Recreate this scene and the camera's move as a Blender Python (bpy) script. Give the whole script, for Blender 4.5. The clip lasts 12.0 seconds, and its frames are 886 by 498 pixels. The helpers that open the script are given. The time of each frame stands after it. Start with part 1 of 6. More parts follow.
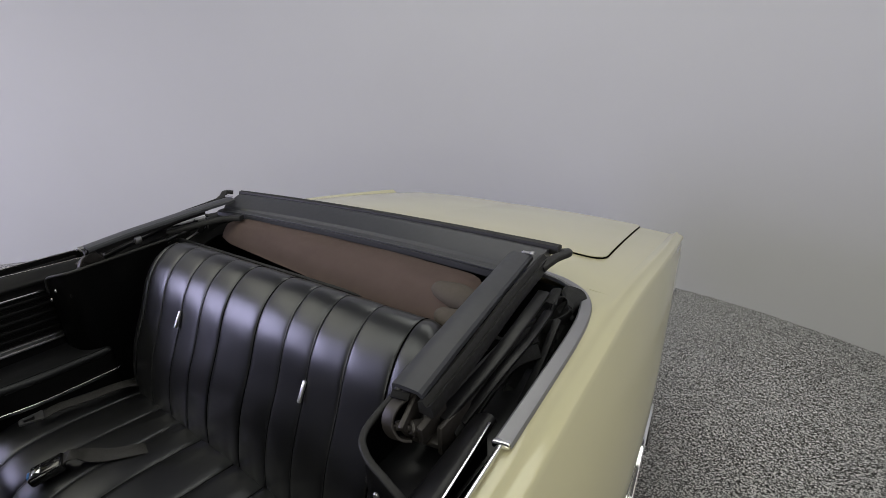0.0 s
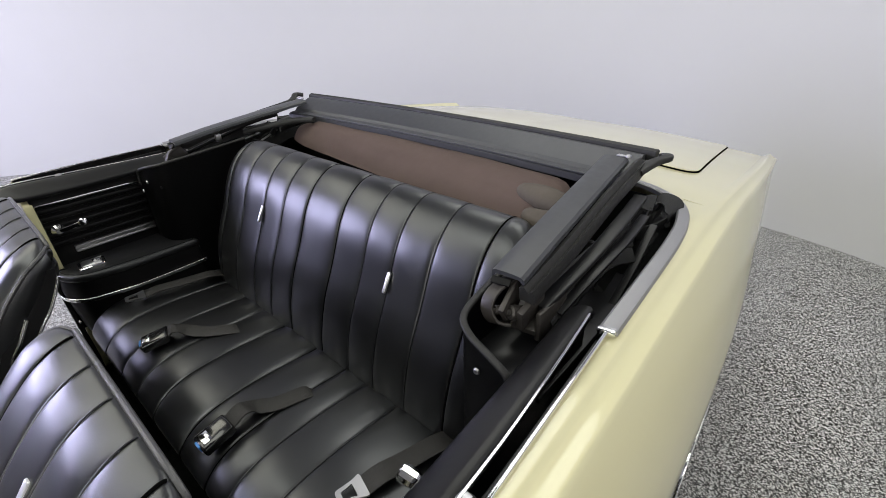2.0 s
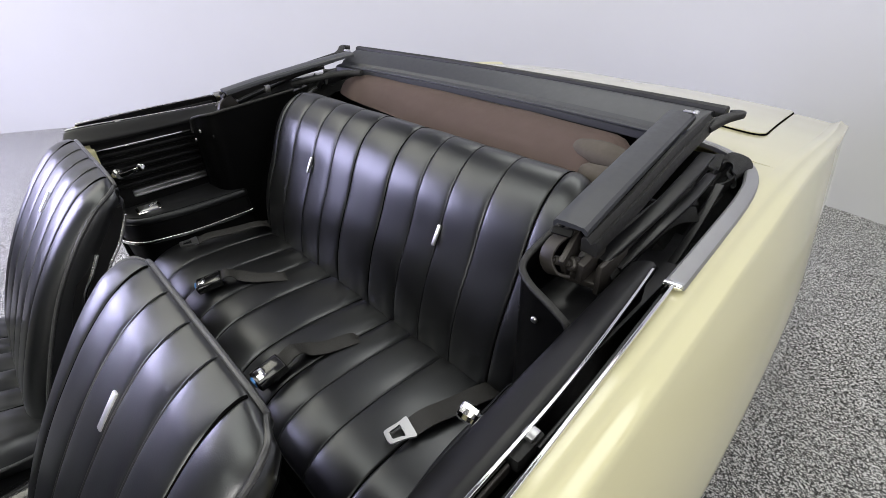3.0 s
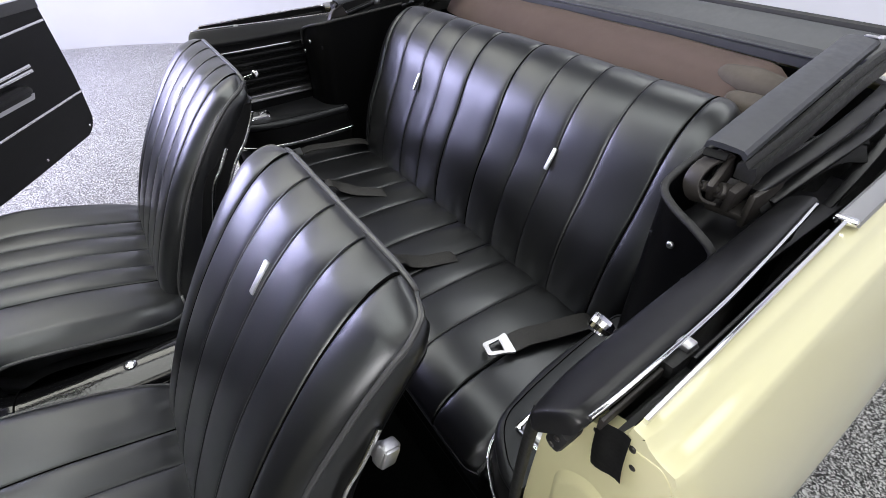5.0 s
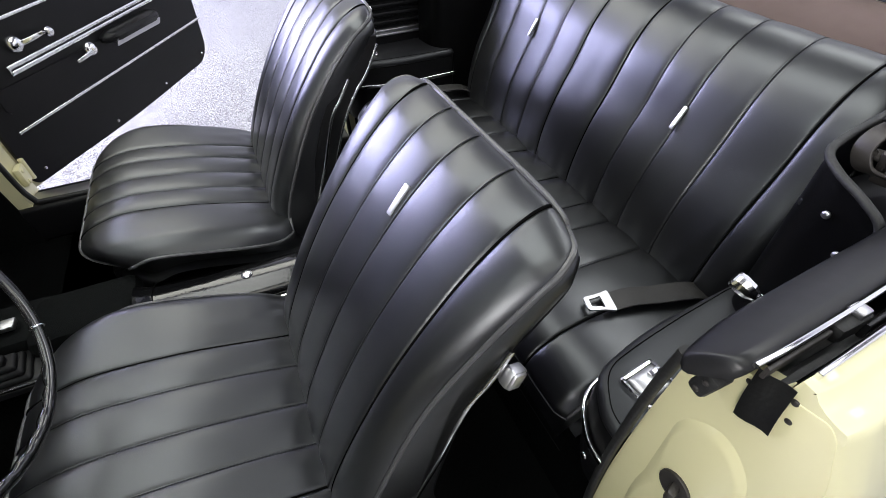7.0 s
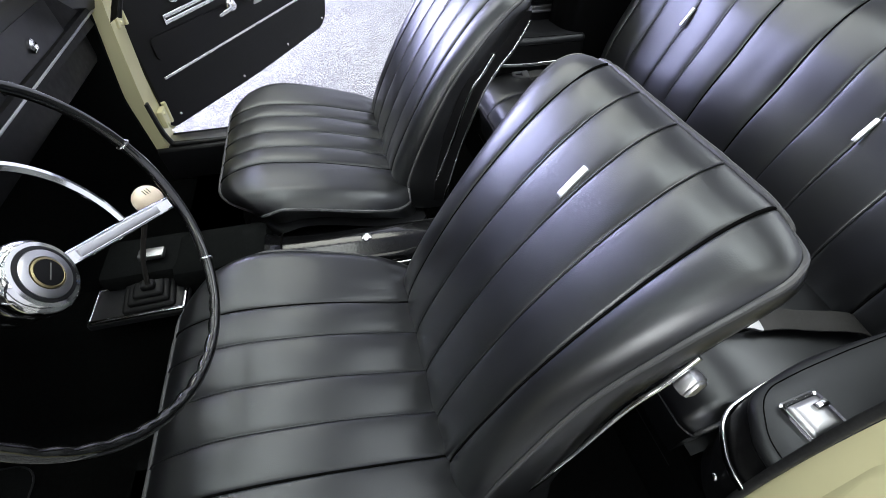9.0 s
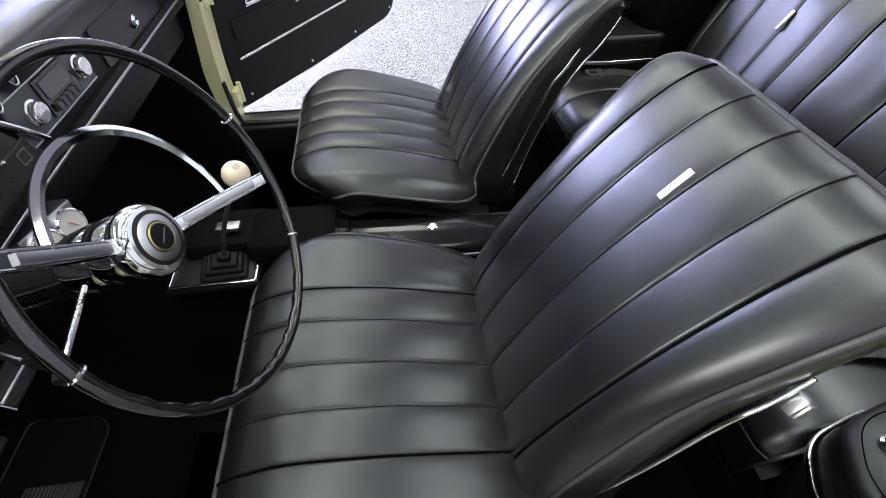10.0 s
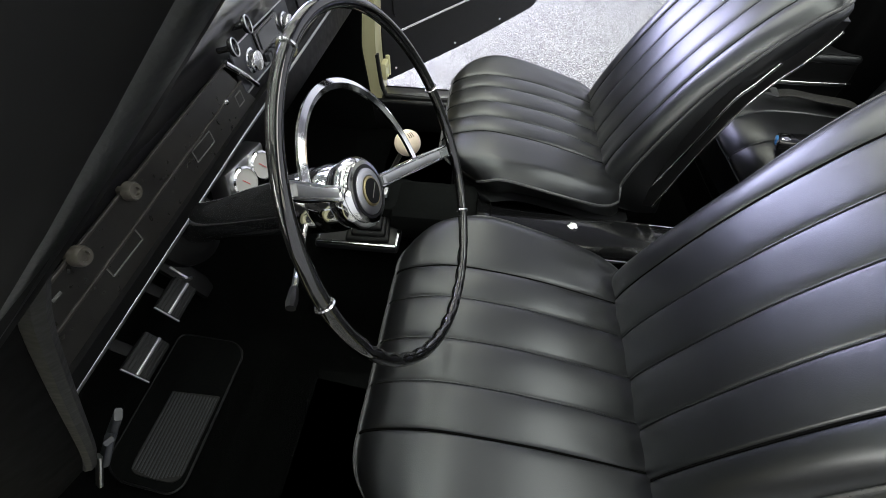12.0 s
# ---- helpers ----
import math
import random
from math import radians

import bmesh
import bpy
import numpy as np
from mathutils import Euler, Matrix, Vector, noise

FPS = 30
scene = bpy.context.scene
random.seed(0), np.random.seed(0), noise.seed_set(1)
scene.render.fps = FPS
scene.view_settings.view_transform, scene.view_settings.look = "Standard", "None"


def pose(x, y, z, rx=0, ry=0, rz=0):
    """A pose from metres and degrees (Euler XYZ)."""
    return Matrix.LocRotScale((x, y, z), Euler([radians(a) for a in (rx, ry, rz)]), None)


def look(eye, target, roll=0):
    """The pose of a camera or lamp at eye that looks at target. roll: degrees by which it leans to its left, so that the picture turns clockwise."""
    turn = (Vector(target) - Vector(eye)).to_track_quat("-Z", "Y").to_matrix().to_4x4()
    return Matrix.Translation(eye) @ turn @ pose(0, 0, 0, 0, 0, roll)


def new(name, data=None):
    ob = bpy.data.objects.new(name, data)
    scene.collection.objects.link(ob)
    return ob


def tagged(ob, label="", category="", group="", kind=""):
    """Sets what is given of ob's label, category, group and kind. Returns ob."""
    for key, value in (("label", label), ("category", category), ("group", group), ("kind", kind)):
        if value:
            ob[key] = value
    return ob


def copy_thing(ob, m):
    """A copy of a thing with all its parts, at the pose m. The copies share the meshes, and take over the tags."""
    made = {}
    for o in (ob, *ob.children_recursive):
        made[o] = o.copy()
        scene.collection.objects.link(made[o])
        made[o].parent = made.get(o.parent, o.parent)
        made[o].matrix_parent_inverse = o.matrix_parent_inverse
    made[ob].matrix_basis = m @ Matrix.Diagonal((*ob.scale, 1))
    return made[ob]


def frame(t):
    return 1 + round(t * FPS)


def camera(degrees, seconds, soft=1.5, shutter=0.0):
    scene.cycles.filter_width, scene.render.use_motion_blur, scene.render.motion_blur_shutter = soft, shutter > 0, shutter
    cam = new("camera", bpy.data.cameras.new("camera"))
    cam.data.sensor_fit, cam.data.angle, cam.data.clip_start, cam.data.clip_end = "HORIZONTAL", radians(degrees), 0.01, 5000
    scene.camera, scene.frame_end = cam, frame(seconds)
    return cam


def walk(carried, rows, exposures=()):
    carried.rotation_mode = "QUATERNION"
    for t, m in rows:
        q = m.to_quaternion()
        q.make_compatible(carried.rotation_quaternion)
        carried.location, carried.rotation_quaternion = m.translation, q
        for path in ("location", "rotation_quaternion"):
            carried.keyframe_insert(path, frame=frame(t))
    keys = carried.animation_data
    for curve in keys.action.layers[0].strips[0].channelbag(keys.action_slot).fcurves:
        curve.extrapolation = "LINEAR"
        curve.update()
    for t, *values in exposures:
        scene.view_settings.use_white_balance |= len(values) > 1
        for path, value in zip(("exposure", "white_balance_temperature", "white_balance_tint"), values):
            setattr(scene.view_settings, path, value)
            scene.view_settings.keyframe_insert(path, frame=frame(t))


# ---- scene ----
cam = camera(88.58, 12.0, soft=0.55)
PATH = [
    (0, (0.9665, -0.4550, 1.3863), (-0.1400, 1.0622, 0.6979), -2.43),
    (0.5, (0.9528, -0.4710, 1.3737), (-0.1720, 0.9988, 0.6156), -2.29),
    (1, (0.9343, -0.4871, 1.3594), (-0.2089, 0.9308, 0.5332), -2.25),
    (1.5, (0.9164, -0.5009, 1.3415), (-0.2447, 0.8582, 0.4445), -2.18),
    (2, (0.9007, -0.5199, 1.3245), (-0.2798, 0.7766, 0.3625), -2.09),
    (2.5, (0.8862, -0.5406, 1.3111), (-0.3160, 0.6857, 0.2861), -2.01),
    (3, (0.8757, -0.5605, 1.2971), (-0.3494, 0.5966, 0.2199), -1.88),
    (3.2, (0.8692, -0.5671, 1.2938), (-0.3623, 0.5612, 0.1936), -1.76),
    (4.8, (0.8339, -0.6381, 1.2578), (-0.4475, 0.2483, 0.0039), -1.76),
    (5, (0.8333, -0.6489, 1.2504), (-0.4580, 0.2136, -0.0100), -1.48),
    (5.5, (0.8274, -0.6715, 1.2389), (-0.4689, 0.1224, -0.0608), -1.31),
    (6, (0.8231, -0.6951, 1.2353), (-0.4781, 0.0285, -0.1001), -1.14),
    (6.5, (0.8175, -0.7196, 1.2340), (-0.4908, -0.0634, -0.1289), -1.06),
    (7, (0.8107, -0.7468, 1.2331), (-0.5071, -0.1539, -0.1496), -0.94),
    (7.2, (0.8069, -0.7608, 1.2341), (-0.5121, -0.1900, -0.1568), -0.73),
    (8.8, (0.7672, -0.8632, 1.2183), (-0.5895, -0.4864, -0.2020), 0.15),
    (9, (0.7628, -0.8753, 1.2177), (-0.5977, -0.5290, -0.2068), 0.16),
    (9.5, (0.7562, -0.9050, 1.2132), (-0.6133, -0.6387, -0.2199), 0.00),
    (10, (0.7504, -0.9439, 1.2112), (-0.6236, -0.7462, -0.2285), 0.32),
    (10.5, (0.7485, -0.9789, 1.2098), (-0.6276, -0.8575, -0.2364), 0.56),
    (11, (0.7458, -1.0140, 1.2077), (-0.6281, -0.9732, -0.2451), 0.87),
    (11.5, (0.7471, -1.0514, 1.2046), (-0.6212, -1.0880, -0.2537), 1.23),
    (12, (0.7516, -1.0833, 1.1999), (-0.6067, -1.2001, -0.2635), 1.43),
]
walk(cam, [(t, look(eye, target, roll)) for t, eye, target, roll in PATH],
     exposures=[(0, -1.33, 7050, 3), (1.0, -0.88, 7000, 3), (2.0, -0.62, 6950, 3), (3, -0.52, 6850, 4), (5, -0.28, 6600, 5), (7, 0.04, 6550, 5), (9, 0.10, 6400, 2), (10.5, 0.08, 6650, 1), (12, 0.0, 6800, -1)])

# ---- world and light ----
world = bpy.data.worlds.new("world")
scene.world = world
world.use_nodes = True
world.node_tree.nodes["Background"].inputs[0].default_value = (0.8, 0.86, 1.0, 1)
world.node_tree.nodes["Background"].inputs[1].default_value = 0.015


def area(name, eye, target, size, power, colour):
    lamp = bpy.data.lights.new(name, "AREA")
    lamp.shape, lamp.size, lamp.size_y = "RECTANGLE", size[0], size[1]
    lamp.energy, lamp.color = power, colour
    ob = new(name, lamp)
    ob.matrix_world = look(eye, target)
    return ob


# unseen soft lamps under the studio ceiling
area("unseen_overhead_lamp", (-0.1, -1.4, 3.5), (-0.1, -1.4, 0), (3.4, 1.6), 80, (0.98, 0.985, 0.97))
area("unseen_overhead_lamp", (-3.1, -2.2, 3.5), (-3.1, -2.2, 0), (1.9, 4.0), 122, (1.0, 0.975, 0.89))
area("unseen_overhead_lamp", (0.0, 1.5, 3.5), (0.0, 1.5, 0), (3.4, 1.1), 70, (0.98, 0.98, 1.0))
# added overhead fill that brightens the driver's side of the body
area("unseen_overhead_lamp", (2.7, -0.4, 3.5), (2.7, -0.4, 0), (1.2, 4.0), 36, (1.0, 0.98, 0.92))
# unseen lamp added ahead on the passenger side, for violet sheen on vinyl
area("unseen_front_lamp", (-4.45, -3.25, 1.45), (-0.3, -0.5, 0.9), (2.3, 2.4), 465, (0.62, 0.60, 1.0))
# added ahead on the driver's side to brighten the seat bolster
area("unseen_front_lamp", (3.5, -4.7, 1.9), (0.4, -0.7, 0.8), (1.3, 1.8), 148, (1.0, 0.95, 0.96))
# added overhead fill for backrests and pillar faces that look forward
area("unseen_overhead_lamp", (0.9, -4.3, 3.5), (0.9, -4.3, 0), (2.6, 0.9), 84, (0.96, 0.995, 0.97))


# ---- materials ----
def surf(name, colour, rough=0.5, metal=0.0, vary=0.12, scale=18.0, grain=0.0, grain_scale=400.0, rough_vary=0.1, coat=0.0, spec=0.5, coat_rough=0.06, tint=(1, 1, 1), wrinkle=0.0):
    """A surface with mottling at two scales, uneven gloss and a fine relief."""
    m = bpy.data.materials.new(name)
    m.use_nodes = True
    nt = m.node_tree
    b = nt.nodes["Principled BSDF"]
    b.inputs["Metallic"].default_value = metal
    b.inputs["Coat Weight"].default_value = coat
    b.inputs["Coat Roughness"].default_value = coat_rough
    b.inputs["Specular IOR Level"].default_value = spec
    b.inputs["Specular Tint"].default_value = (*tint, 1)
    co = nt.nodes.new("ShaderNodeTexCoord")
    big = nt.nodes.new("ShaderNodeTexNoise")
    big.inputs["Scale"].default_value, big.inputs["Detail"].default_value = scale, 6
    nt.links.new(co.outputs["Object"], big.inputs["Vector"])
    mix = nt.nodes.new("ShaderNodeMix")
    mix.data_type = "RGBA"
    mix.inputs[6].default_value = (*[c * (1 - vary) for c in colour], 1)
    mix.inputs[7].default_value = (*[min(1, c * (1 + vary)) for c in colour], 1)
    nt.links.new(big.outputs["Fac"], mix.inputs[0])
    nt.links.new(mix.outputs[2], b.inputs["Base Color"])
    rr = nt.nodes.new("ShaderNodeMapRange")
    rr.inputs["From Min"].default_value, rr.inputs["From Max"].default_value = 0.3, 0.7
    rr.inputs["To Min"].default_value, rr.inputs["To Max"].default_value = max(0.02, rough * (1 - rough_vary)), min(1, rough * (1 + rough_vary))
    fine = nt.nodes.new("ShaderNodeTexNoise")
    fine.inputs["Scale"].default_value, fine.inputs["Detail"].default_value = scale * 4.3, 3
    nt.links.new(co.outputs["Object"], fine.inputs["Vector"])
    nt.links.new(fine.outputs["Fac"], rr.inputs["Value"])
    nt.links.new(rr.outputs["Result"], b.inputs["Roughness"])
    if grain:
        g = nt.nodes.new("ShaderNodeTexVoronoi")
        g.inputs["Scale"].default_value = grain_scale
        nt.links.new(co.outputs["Object"], g.inputs["Vector"])
        bump = nt.nodes.new("ShaderNodeBump")
        bump.inputs["Strength"].default_value, bump.inputs["Distance"].default_value = grain, 0.0006
        nt.links.new(g.outputs["Distance"], bump.inputs["Height"])
        nt.links.new(bump.outputs["Normal"], b.inputs["Normal"])
        if wrinkle:
            # shallow puckers of stretched vinyl, longer across the seat than along it
            stretch = nt.nodes.new("ShaderNodeMapping")
            stretch.inputs["Scale"].default_value = (7, 17, 17)
            nt.links.new(co.outputs["Object"], stretch.inputs["Vector"])
            fold = nt.nodes.new("ShaderNodeTexNoise")
            fold.inputs["Scale"].default_value, fold.inputs["Detail"].default_value = 1.0, 1
            nt.links.new(stretch.outputs["Vector"], fold.inputs["Vector"])
            soft = nt.nodes.new("ShaderNodeBump")
            soft.inputs["Strength"].default_value, soft.inputs["Distance"].default_value = wrinkle, 0.006
            nt.links.new(fold.outputs["Fac"], soft.inputs["Height"])
            nt.links.new(soft.outputs["Normal"], bump.inputs["Normal"])
    return m


def speckle(name):
    """Salt-and-pepper chips of stone-effect carpet, a few millimetres across."""
    m = bpy.data.materials.new(name)
    m.use_nodes = True
    nt = m.node_tree
    b = nt.nodes["Principled BSDF"]
    b.inputs["Roughness"].default_value = 0.75
    co = nt.nodes.new("ShaderNodeTexCoord")
    chips = nt.nodes.new("ShaderNodeTexVoronoi")
    chips.inputs["Scale"].default_value = 280
    nt.links.new(co.outputs["Object"], chips.inputs["Vector"])
    sep = nt.nodes.new("ShaderNodeSeparateColor")
    nt.links.new(chips.outputs["Color"], sep.inputs[0])
    ramp = nt.nodes.new("ShaderNodeValToRGB")
    e = ramp.color_ramp.elements
    e[0].position, e[0].color = 0.0, (0.018, 0.018, 0.020, 1)
    e[1].position, e[1].color = 1.0, (0.76, 0.76, 0.77, 1)
    for p, v in ((0.34, 0.035), (0.46, 0.16), (0.64, 0.34), (0.76, 0.70)):
        n = e.new(p)
        n.color = (v, v, v * 0.985, 1)
    nt.links.new(sep.outputs[0], ramp.inputs[0])
    soil = nt.nodes.new("ShaderNodeTexNoise")
    soil.inputs["Scale"].default_value, soil.inputs["Detail"].default_value = 1.7, 5
    nt.links.new(co.outputs["Object"], soil.inputs["Vector"])
    k = nt.nodes.new("ShaderNodeMapRange")
    k.inputs["To Min"].default_value, k.inputs["To Max"].default_value = 0.85, 1.12
    nt.links.new(soil.outputs["Fac"], k.inputs["Value"])
    mul = nt.nodes.new("ShaderNodeVectorMath")
    mul.operation = "SCALE"
    nt.links.new(ramp.outputs[0], mul.inputs[0])
    nt.links.new(k.outputs[0], mul.inputs["Scale"])
    nt.links.new(mul.outputs[0], b.inputs["Base Color"])
    bump = nt.nodes.new("ShaderNodeBump")
    bump.inputs["Strength"].default_value, bump.inputs["Distance"].default_value = 0.5, 0.003
    nt.links.new(chips.outputs["Distance"], bump.inputs["Height"])
    nt.links.new(bump.outputs["Normal"], b.inputs["Normal"])
    return m


PAINT = surf("cream_yellow_paint", (0.635, 0.60, 0.375), 0.30, vary=0.008, scale=2, coat=0.95, rough_vary=0.04)
JAMB = surf("cream_yellow_jamb_paint", (0.64, 0.60, 0.36), 0.36, vary=0.09, scale=7, coat=0.4)
VINYL = surf("black_vinyl", (0.003, 0.003, 0.0035), 0.34, vary=0.12, scale=3, grain=0.08, grain_scale=620, rough_vary=0.03, spec=0.9, tint=(0.93, 0.96, 1.0), wrinkle=0.085)
VINYL_PLAIN = surf("black_vinyl_panel", (0.004, 0.004, 0.0045), 0.38, vary=0.2, scale=11, grain=0.18, grain_scale=500, spec=0.24)
DASHPAD = surf("smooth_black_dash_vinyl", (0.008, 0.008, 0.009), 0.28, vary=0.06, scale=4, rough_vary=0.02, spec=0.75)
# base lifted above the vinyl's, painting in the light that piping catches
PIPING = surf("lit_black_vinyl_piping", (0.055, 0.055, 0.058), 0.30, vary=0.1, scale=60)
SEAM = surf("dark_seam_thread", (0.003, 0.003, 0.003), 0.8, vary=0.2, scale=80, spec=0.0)
BLACK = surf("satin_black_paint", (0.006, 0.006, 0.007), 0.36, vary=0.25, scale=14, spec=0.38)
ARMVINYL = surf("black_armrest_vinyl", (0.008, 0.008, 0.009), 0.42, vary=0.12, scale=9, grain=0.1, grain_scale=500, rough_vary=0.05, spec=0.55, tint=(0.92, 0.96, 1.0))
MATTE = surf("matte_black_garnish", (0.004, 0.004, 0.0045), 0.5, vary=0.2, scale=14, spec=0.16)
GLOSS = surf("gloss_black_paint", (0.008, 0.008, 0.009), 0.14, vary=0.2, scale=10, coat=0.5)
RIMBLACK = surf("polished_black_rim", (0.003, 0.003, 0.003), 0.05, vary=0.2, scale=30, spec=0.9)
LACQUER = surf("thick_black_lacquer", (0.004, 0.004, 0.0045), 0.13, vary=0.2, scale=60, grain=0.25, grain_scale=210, spec=0.4, coat=0.5, coat_rough=0.06)
RUBBER = surf("black_rubber", (0.010, 0.010, 0.0105), 0.6, vary=0.25, scale=30, grain=0.3, grain_scale=250)
GREYMETAL = surf("dark_grey_frame_paint", (0.036, 0.038, 0.045), 0.42, vary=0.18, scale=20)
CHROME = surf("chrome", (0.82, 0.82, 0.83), 0.09, metal=1.0, vary=0.03, scale=8, rough_vary=0.2)
STEEL = surf("brushed_bright_trim", (0.50, 0.50, 0.52), 0.34, metal=1.0, vary=0.04, scale=4, rough_vary=0.1)
POLISHED = surf("polished_button_strip", (0.92, 0.92, 0.93), 0.38, metal=1.0, vary=0.03, scale=20)
SATIN = surf("brushed_satin_moulding", (0.36, 0.36, 0.375), 0.52, metal=1.0, vary=0.05, scale=5, rough_vary=0.08)
DULL = surf("dull_oily_steel", (0.042, 0.038, 0.036), 0.45, metal=0.4, vary=0.35, scale=45)
CARPET = surf("black_carpet", (0.0060, 0.0064, 0.0064), 0.95, vary=0.4, scale=120, grain=1.0, grain_scale=700, spec=0.0)
CLOTH = surf("brown_lining_cloth", (0.20, 0.148, 0.133), 0.85, vary=0.1, scale=14, grain=0.5, grain_scale=900, spec=0.2)
TOPCLOTH = surf("black_top_cloth", (0.012, 0.0125, 0.0135), 0.65, vary=0.2, scale=12, grain=0.6, grain_scale=800)
OLIVE = surf("olive_padding", (0.075, 0.062, 0.05), 0.8, vary=0.2, scale=25)
WEBBING = surf("black_belt_webbing", (0.02, 0.019, 0.018), 0.6, vary=0.15, scale=60, grain=0.6, grain_scale=1200)
IVORY = surf("ivory_plastic", (0.72, 0.60, 0.47), 0.3, vary=0.06, scale=40, coat=0.4)
DIAL = surf("white_dial_face", (0.5, 0.49, 0.47), 0.5, vary=0.12, scale=30)
RED = surf("red_needle", (0.6, 0.03, 0.03), 0.5, vary=0.05)
BLUE = surf("blue_enamel", (0.05, 0.22, 0.55), 0.3, vary=0.1)
GOLD = surf("gold_emblem", (0.34, 0.29, 0.16), 0.38, metal=1.0, vary=0.1)
SCREEN = surf("grey_radio_window", (0.07, 0.072, 0.078), 0.2, vary=0.1)
PRINT = surf("pale_grey_marking", (0.11, 0.11, 0.107), 0.5, vary=0.1, scale=200)
WORN = surf("worn_pale_metal", (0.09, 0.082, 0.07), 0.4, metal=0.4, vary=0.35, scale=60)
BROWNPANEL = surf("worn_dark_instrument_face", (0.013, 0.0122, 0.0115), 0.30, vary=0.5, scale=22)
WALLPAINT = surf("pale_grey_wall_paint", (0.55, 0.555, 0.56), 0.8, vary=0.025, scale=1.3, grain=0.1, grain_scale=200)
CEIL = surf("dark_unseen_ceiling", (0.16, 0.16, 0.165), 0.9, vary=0.03, scale=2)
CHIPS = speckle("grey_speckled_carpet")
GLASS = bpy.data.materials.new("clear_glass")
GLASS.use_nodes = True
gb = GLASS.node_tree.nodes["Principled BSDF"]
gb.inputs["Transmission Weight"].default_value, gb.inputs["Roughness"].default_value = 1.0, 0.0
gb.inputs["IOR"].default_value = 1.45
gb.inputs["Base Color"].default_value = (0.93, 0.96, 0.94, 1)


# ---- building helpers ----
def thing(name, label, category, at, group="", kind=""):
    ob = new(name)
    ob.empty_display_size = 0.05
    ob.matrix_basis = Matrix.Translation(at)
    return tagged(ob, label, category, group, kind)


def part(name, bm, material, parent=None, label="", sharp=38, recalc=True):
    """Link bm, in world coordinates, as one mesh under a thing or under a part of one."""
    if recalc:
        bmesh.ops.recalc_face_normals(bm, faces=bm.faces)
    me = bpy.data.meshes.new(name)
    bm.to_mesh(me)
    bm.free()
    me.polygons.foreach_set("use_smooth", [True] * len(me.polygons))
    me.set_sharp_from_angle(angle=radians(sharp))
    me.materials.append(material)
    ob = new(name, me)
    if parent is not None:
        ob.parent = parent
        if parent.type == "EMPTY":
            ob.matrix_parent_inverse = parent.matrix_basis.inverted()
    return tagged(ob, label)


def spline(pts, n=8, closed=False):
    """A smooth curve through the points."""
    pts = [Vector(p) for p in pts]
    k = len(pts)
    out = []
    for i in range(k if closed else k - 1):
        a, b, c, d = [pts[j % k] if closed else pts[min(max(j, 0), k - 1)] for j in (i - 1, i, i + 1, i + 2)]
        for s in range(n):
            t = s / n
            out.append(0.5 * (2 * b + (c - a) * t + (2 * a - 5 * b + 4 * c - d) * t * t + (3 * b - a - 3 * c + d) * t ** 3))
    if not closed:
        out.append(pts[-1])
    return out


def grid(bm, rows, closed_u=False, closed_v=False):
    """Quads over rows of points."""
    vs = [[bm.verts.new(p) for p in r] for r in rows]
    nr, nc = len(vs), len(vs[0])
    for i in range(nr if closed_v else nr - 1):
        for j in range(nc if closed_u else nc - 1):
            a, b = vs[i], vs[(i + 1) % nr]
            bm.faces.new((a[j], a[(j + 1) % nc], b[(j + 1) % nc], b[j]))
    return vs


def sweep(bm, pts, profile, closed=False, up=(0, 0, 1), cap=True, scales=None):
    """A closed profile of (side, up) offsets carried along the points."""
    pts = [Vector(p) for p in pts]
    k, up, rows = len(pts), Vector(up), []
    for i, p in enumerate(pts):
        a = pts[(i - 1) % k] if closed or i else pts[i]
        b = pts[(i + 1) % k] if closed or i < k - 1 else pts[i]
        d = (b - a).normalized()
        side = d.cross(up)
        side = side.normalized() if side.length > 1e-5 else Vector((1, 0, 0))
        u = side.cross(d)
        s = scales[i] if scales else 1
        rows.append([p + side * (x * s) + u * (y * s) for x, y in profile])
    vs = grid(bm, rows, True, closed)
    if cap and not closed:
        bm.faces.new(vs[0][::-1])
        bm.faces.new(vs[-1])
    return vs


def circle(r, n=8):
    return [(r * math.cos(2 * math.pi * i / n), r * math.sin(2 * math.pi * i / n)) for i in range(n)]


def tube(bm, pts, r, n=8, closed=False, up=(0, 0, 1), scales=None):
    return sweep(bm, pts, circle(r, n), closed, up, True, scales)


def rrect(w, h, r=0.004, n=3):
    """A rounded rectangle as a profile."""
    r = min(r, w / 2.01, h / 2.01)
    out = []
    for cx, cy, a0 in ((w / 2 - r, h / 2 - r, 0), (-w / 2 + r, h / 2 - r, 90), (-w / 2 + r, -h / 2 + r, 180), (w / 2 - r, -h / 2 + r, 270)):
        for i in range(n + 1):
            a = radians(a0 + 90 * i / n)
            out.append((cx + r * math.cos(a), cy + r * math.sin(a)))
    return out


def box(bm, centre, size, bevel=0.004, turn=(0, 0, 0), segs=2):
    """A box with rounded edges."""
    b = bmesh.new()
    bmesh.ops.create_cube(b, size=1, matrix=Matrix.Diagonal((*size, 1)))
    if bevel:
        bmesh.ops.bevel(b, geom=b.edges[:], offset=min(bevel, min(size) * 0.45), segments=segs, affect="EDGES", profile=0.5)
    m = pose(*centre, *turn)
    add(bm, b, m)


def add(bm, b, m=Matrix()):
    vs = {v: bm.verts.new(m @ v.co) for v in b.verts}
    for f in b.faces:
        bm.faces.new([vs[v] for v in f.verts])
    b.free()


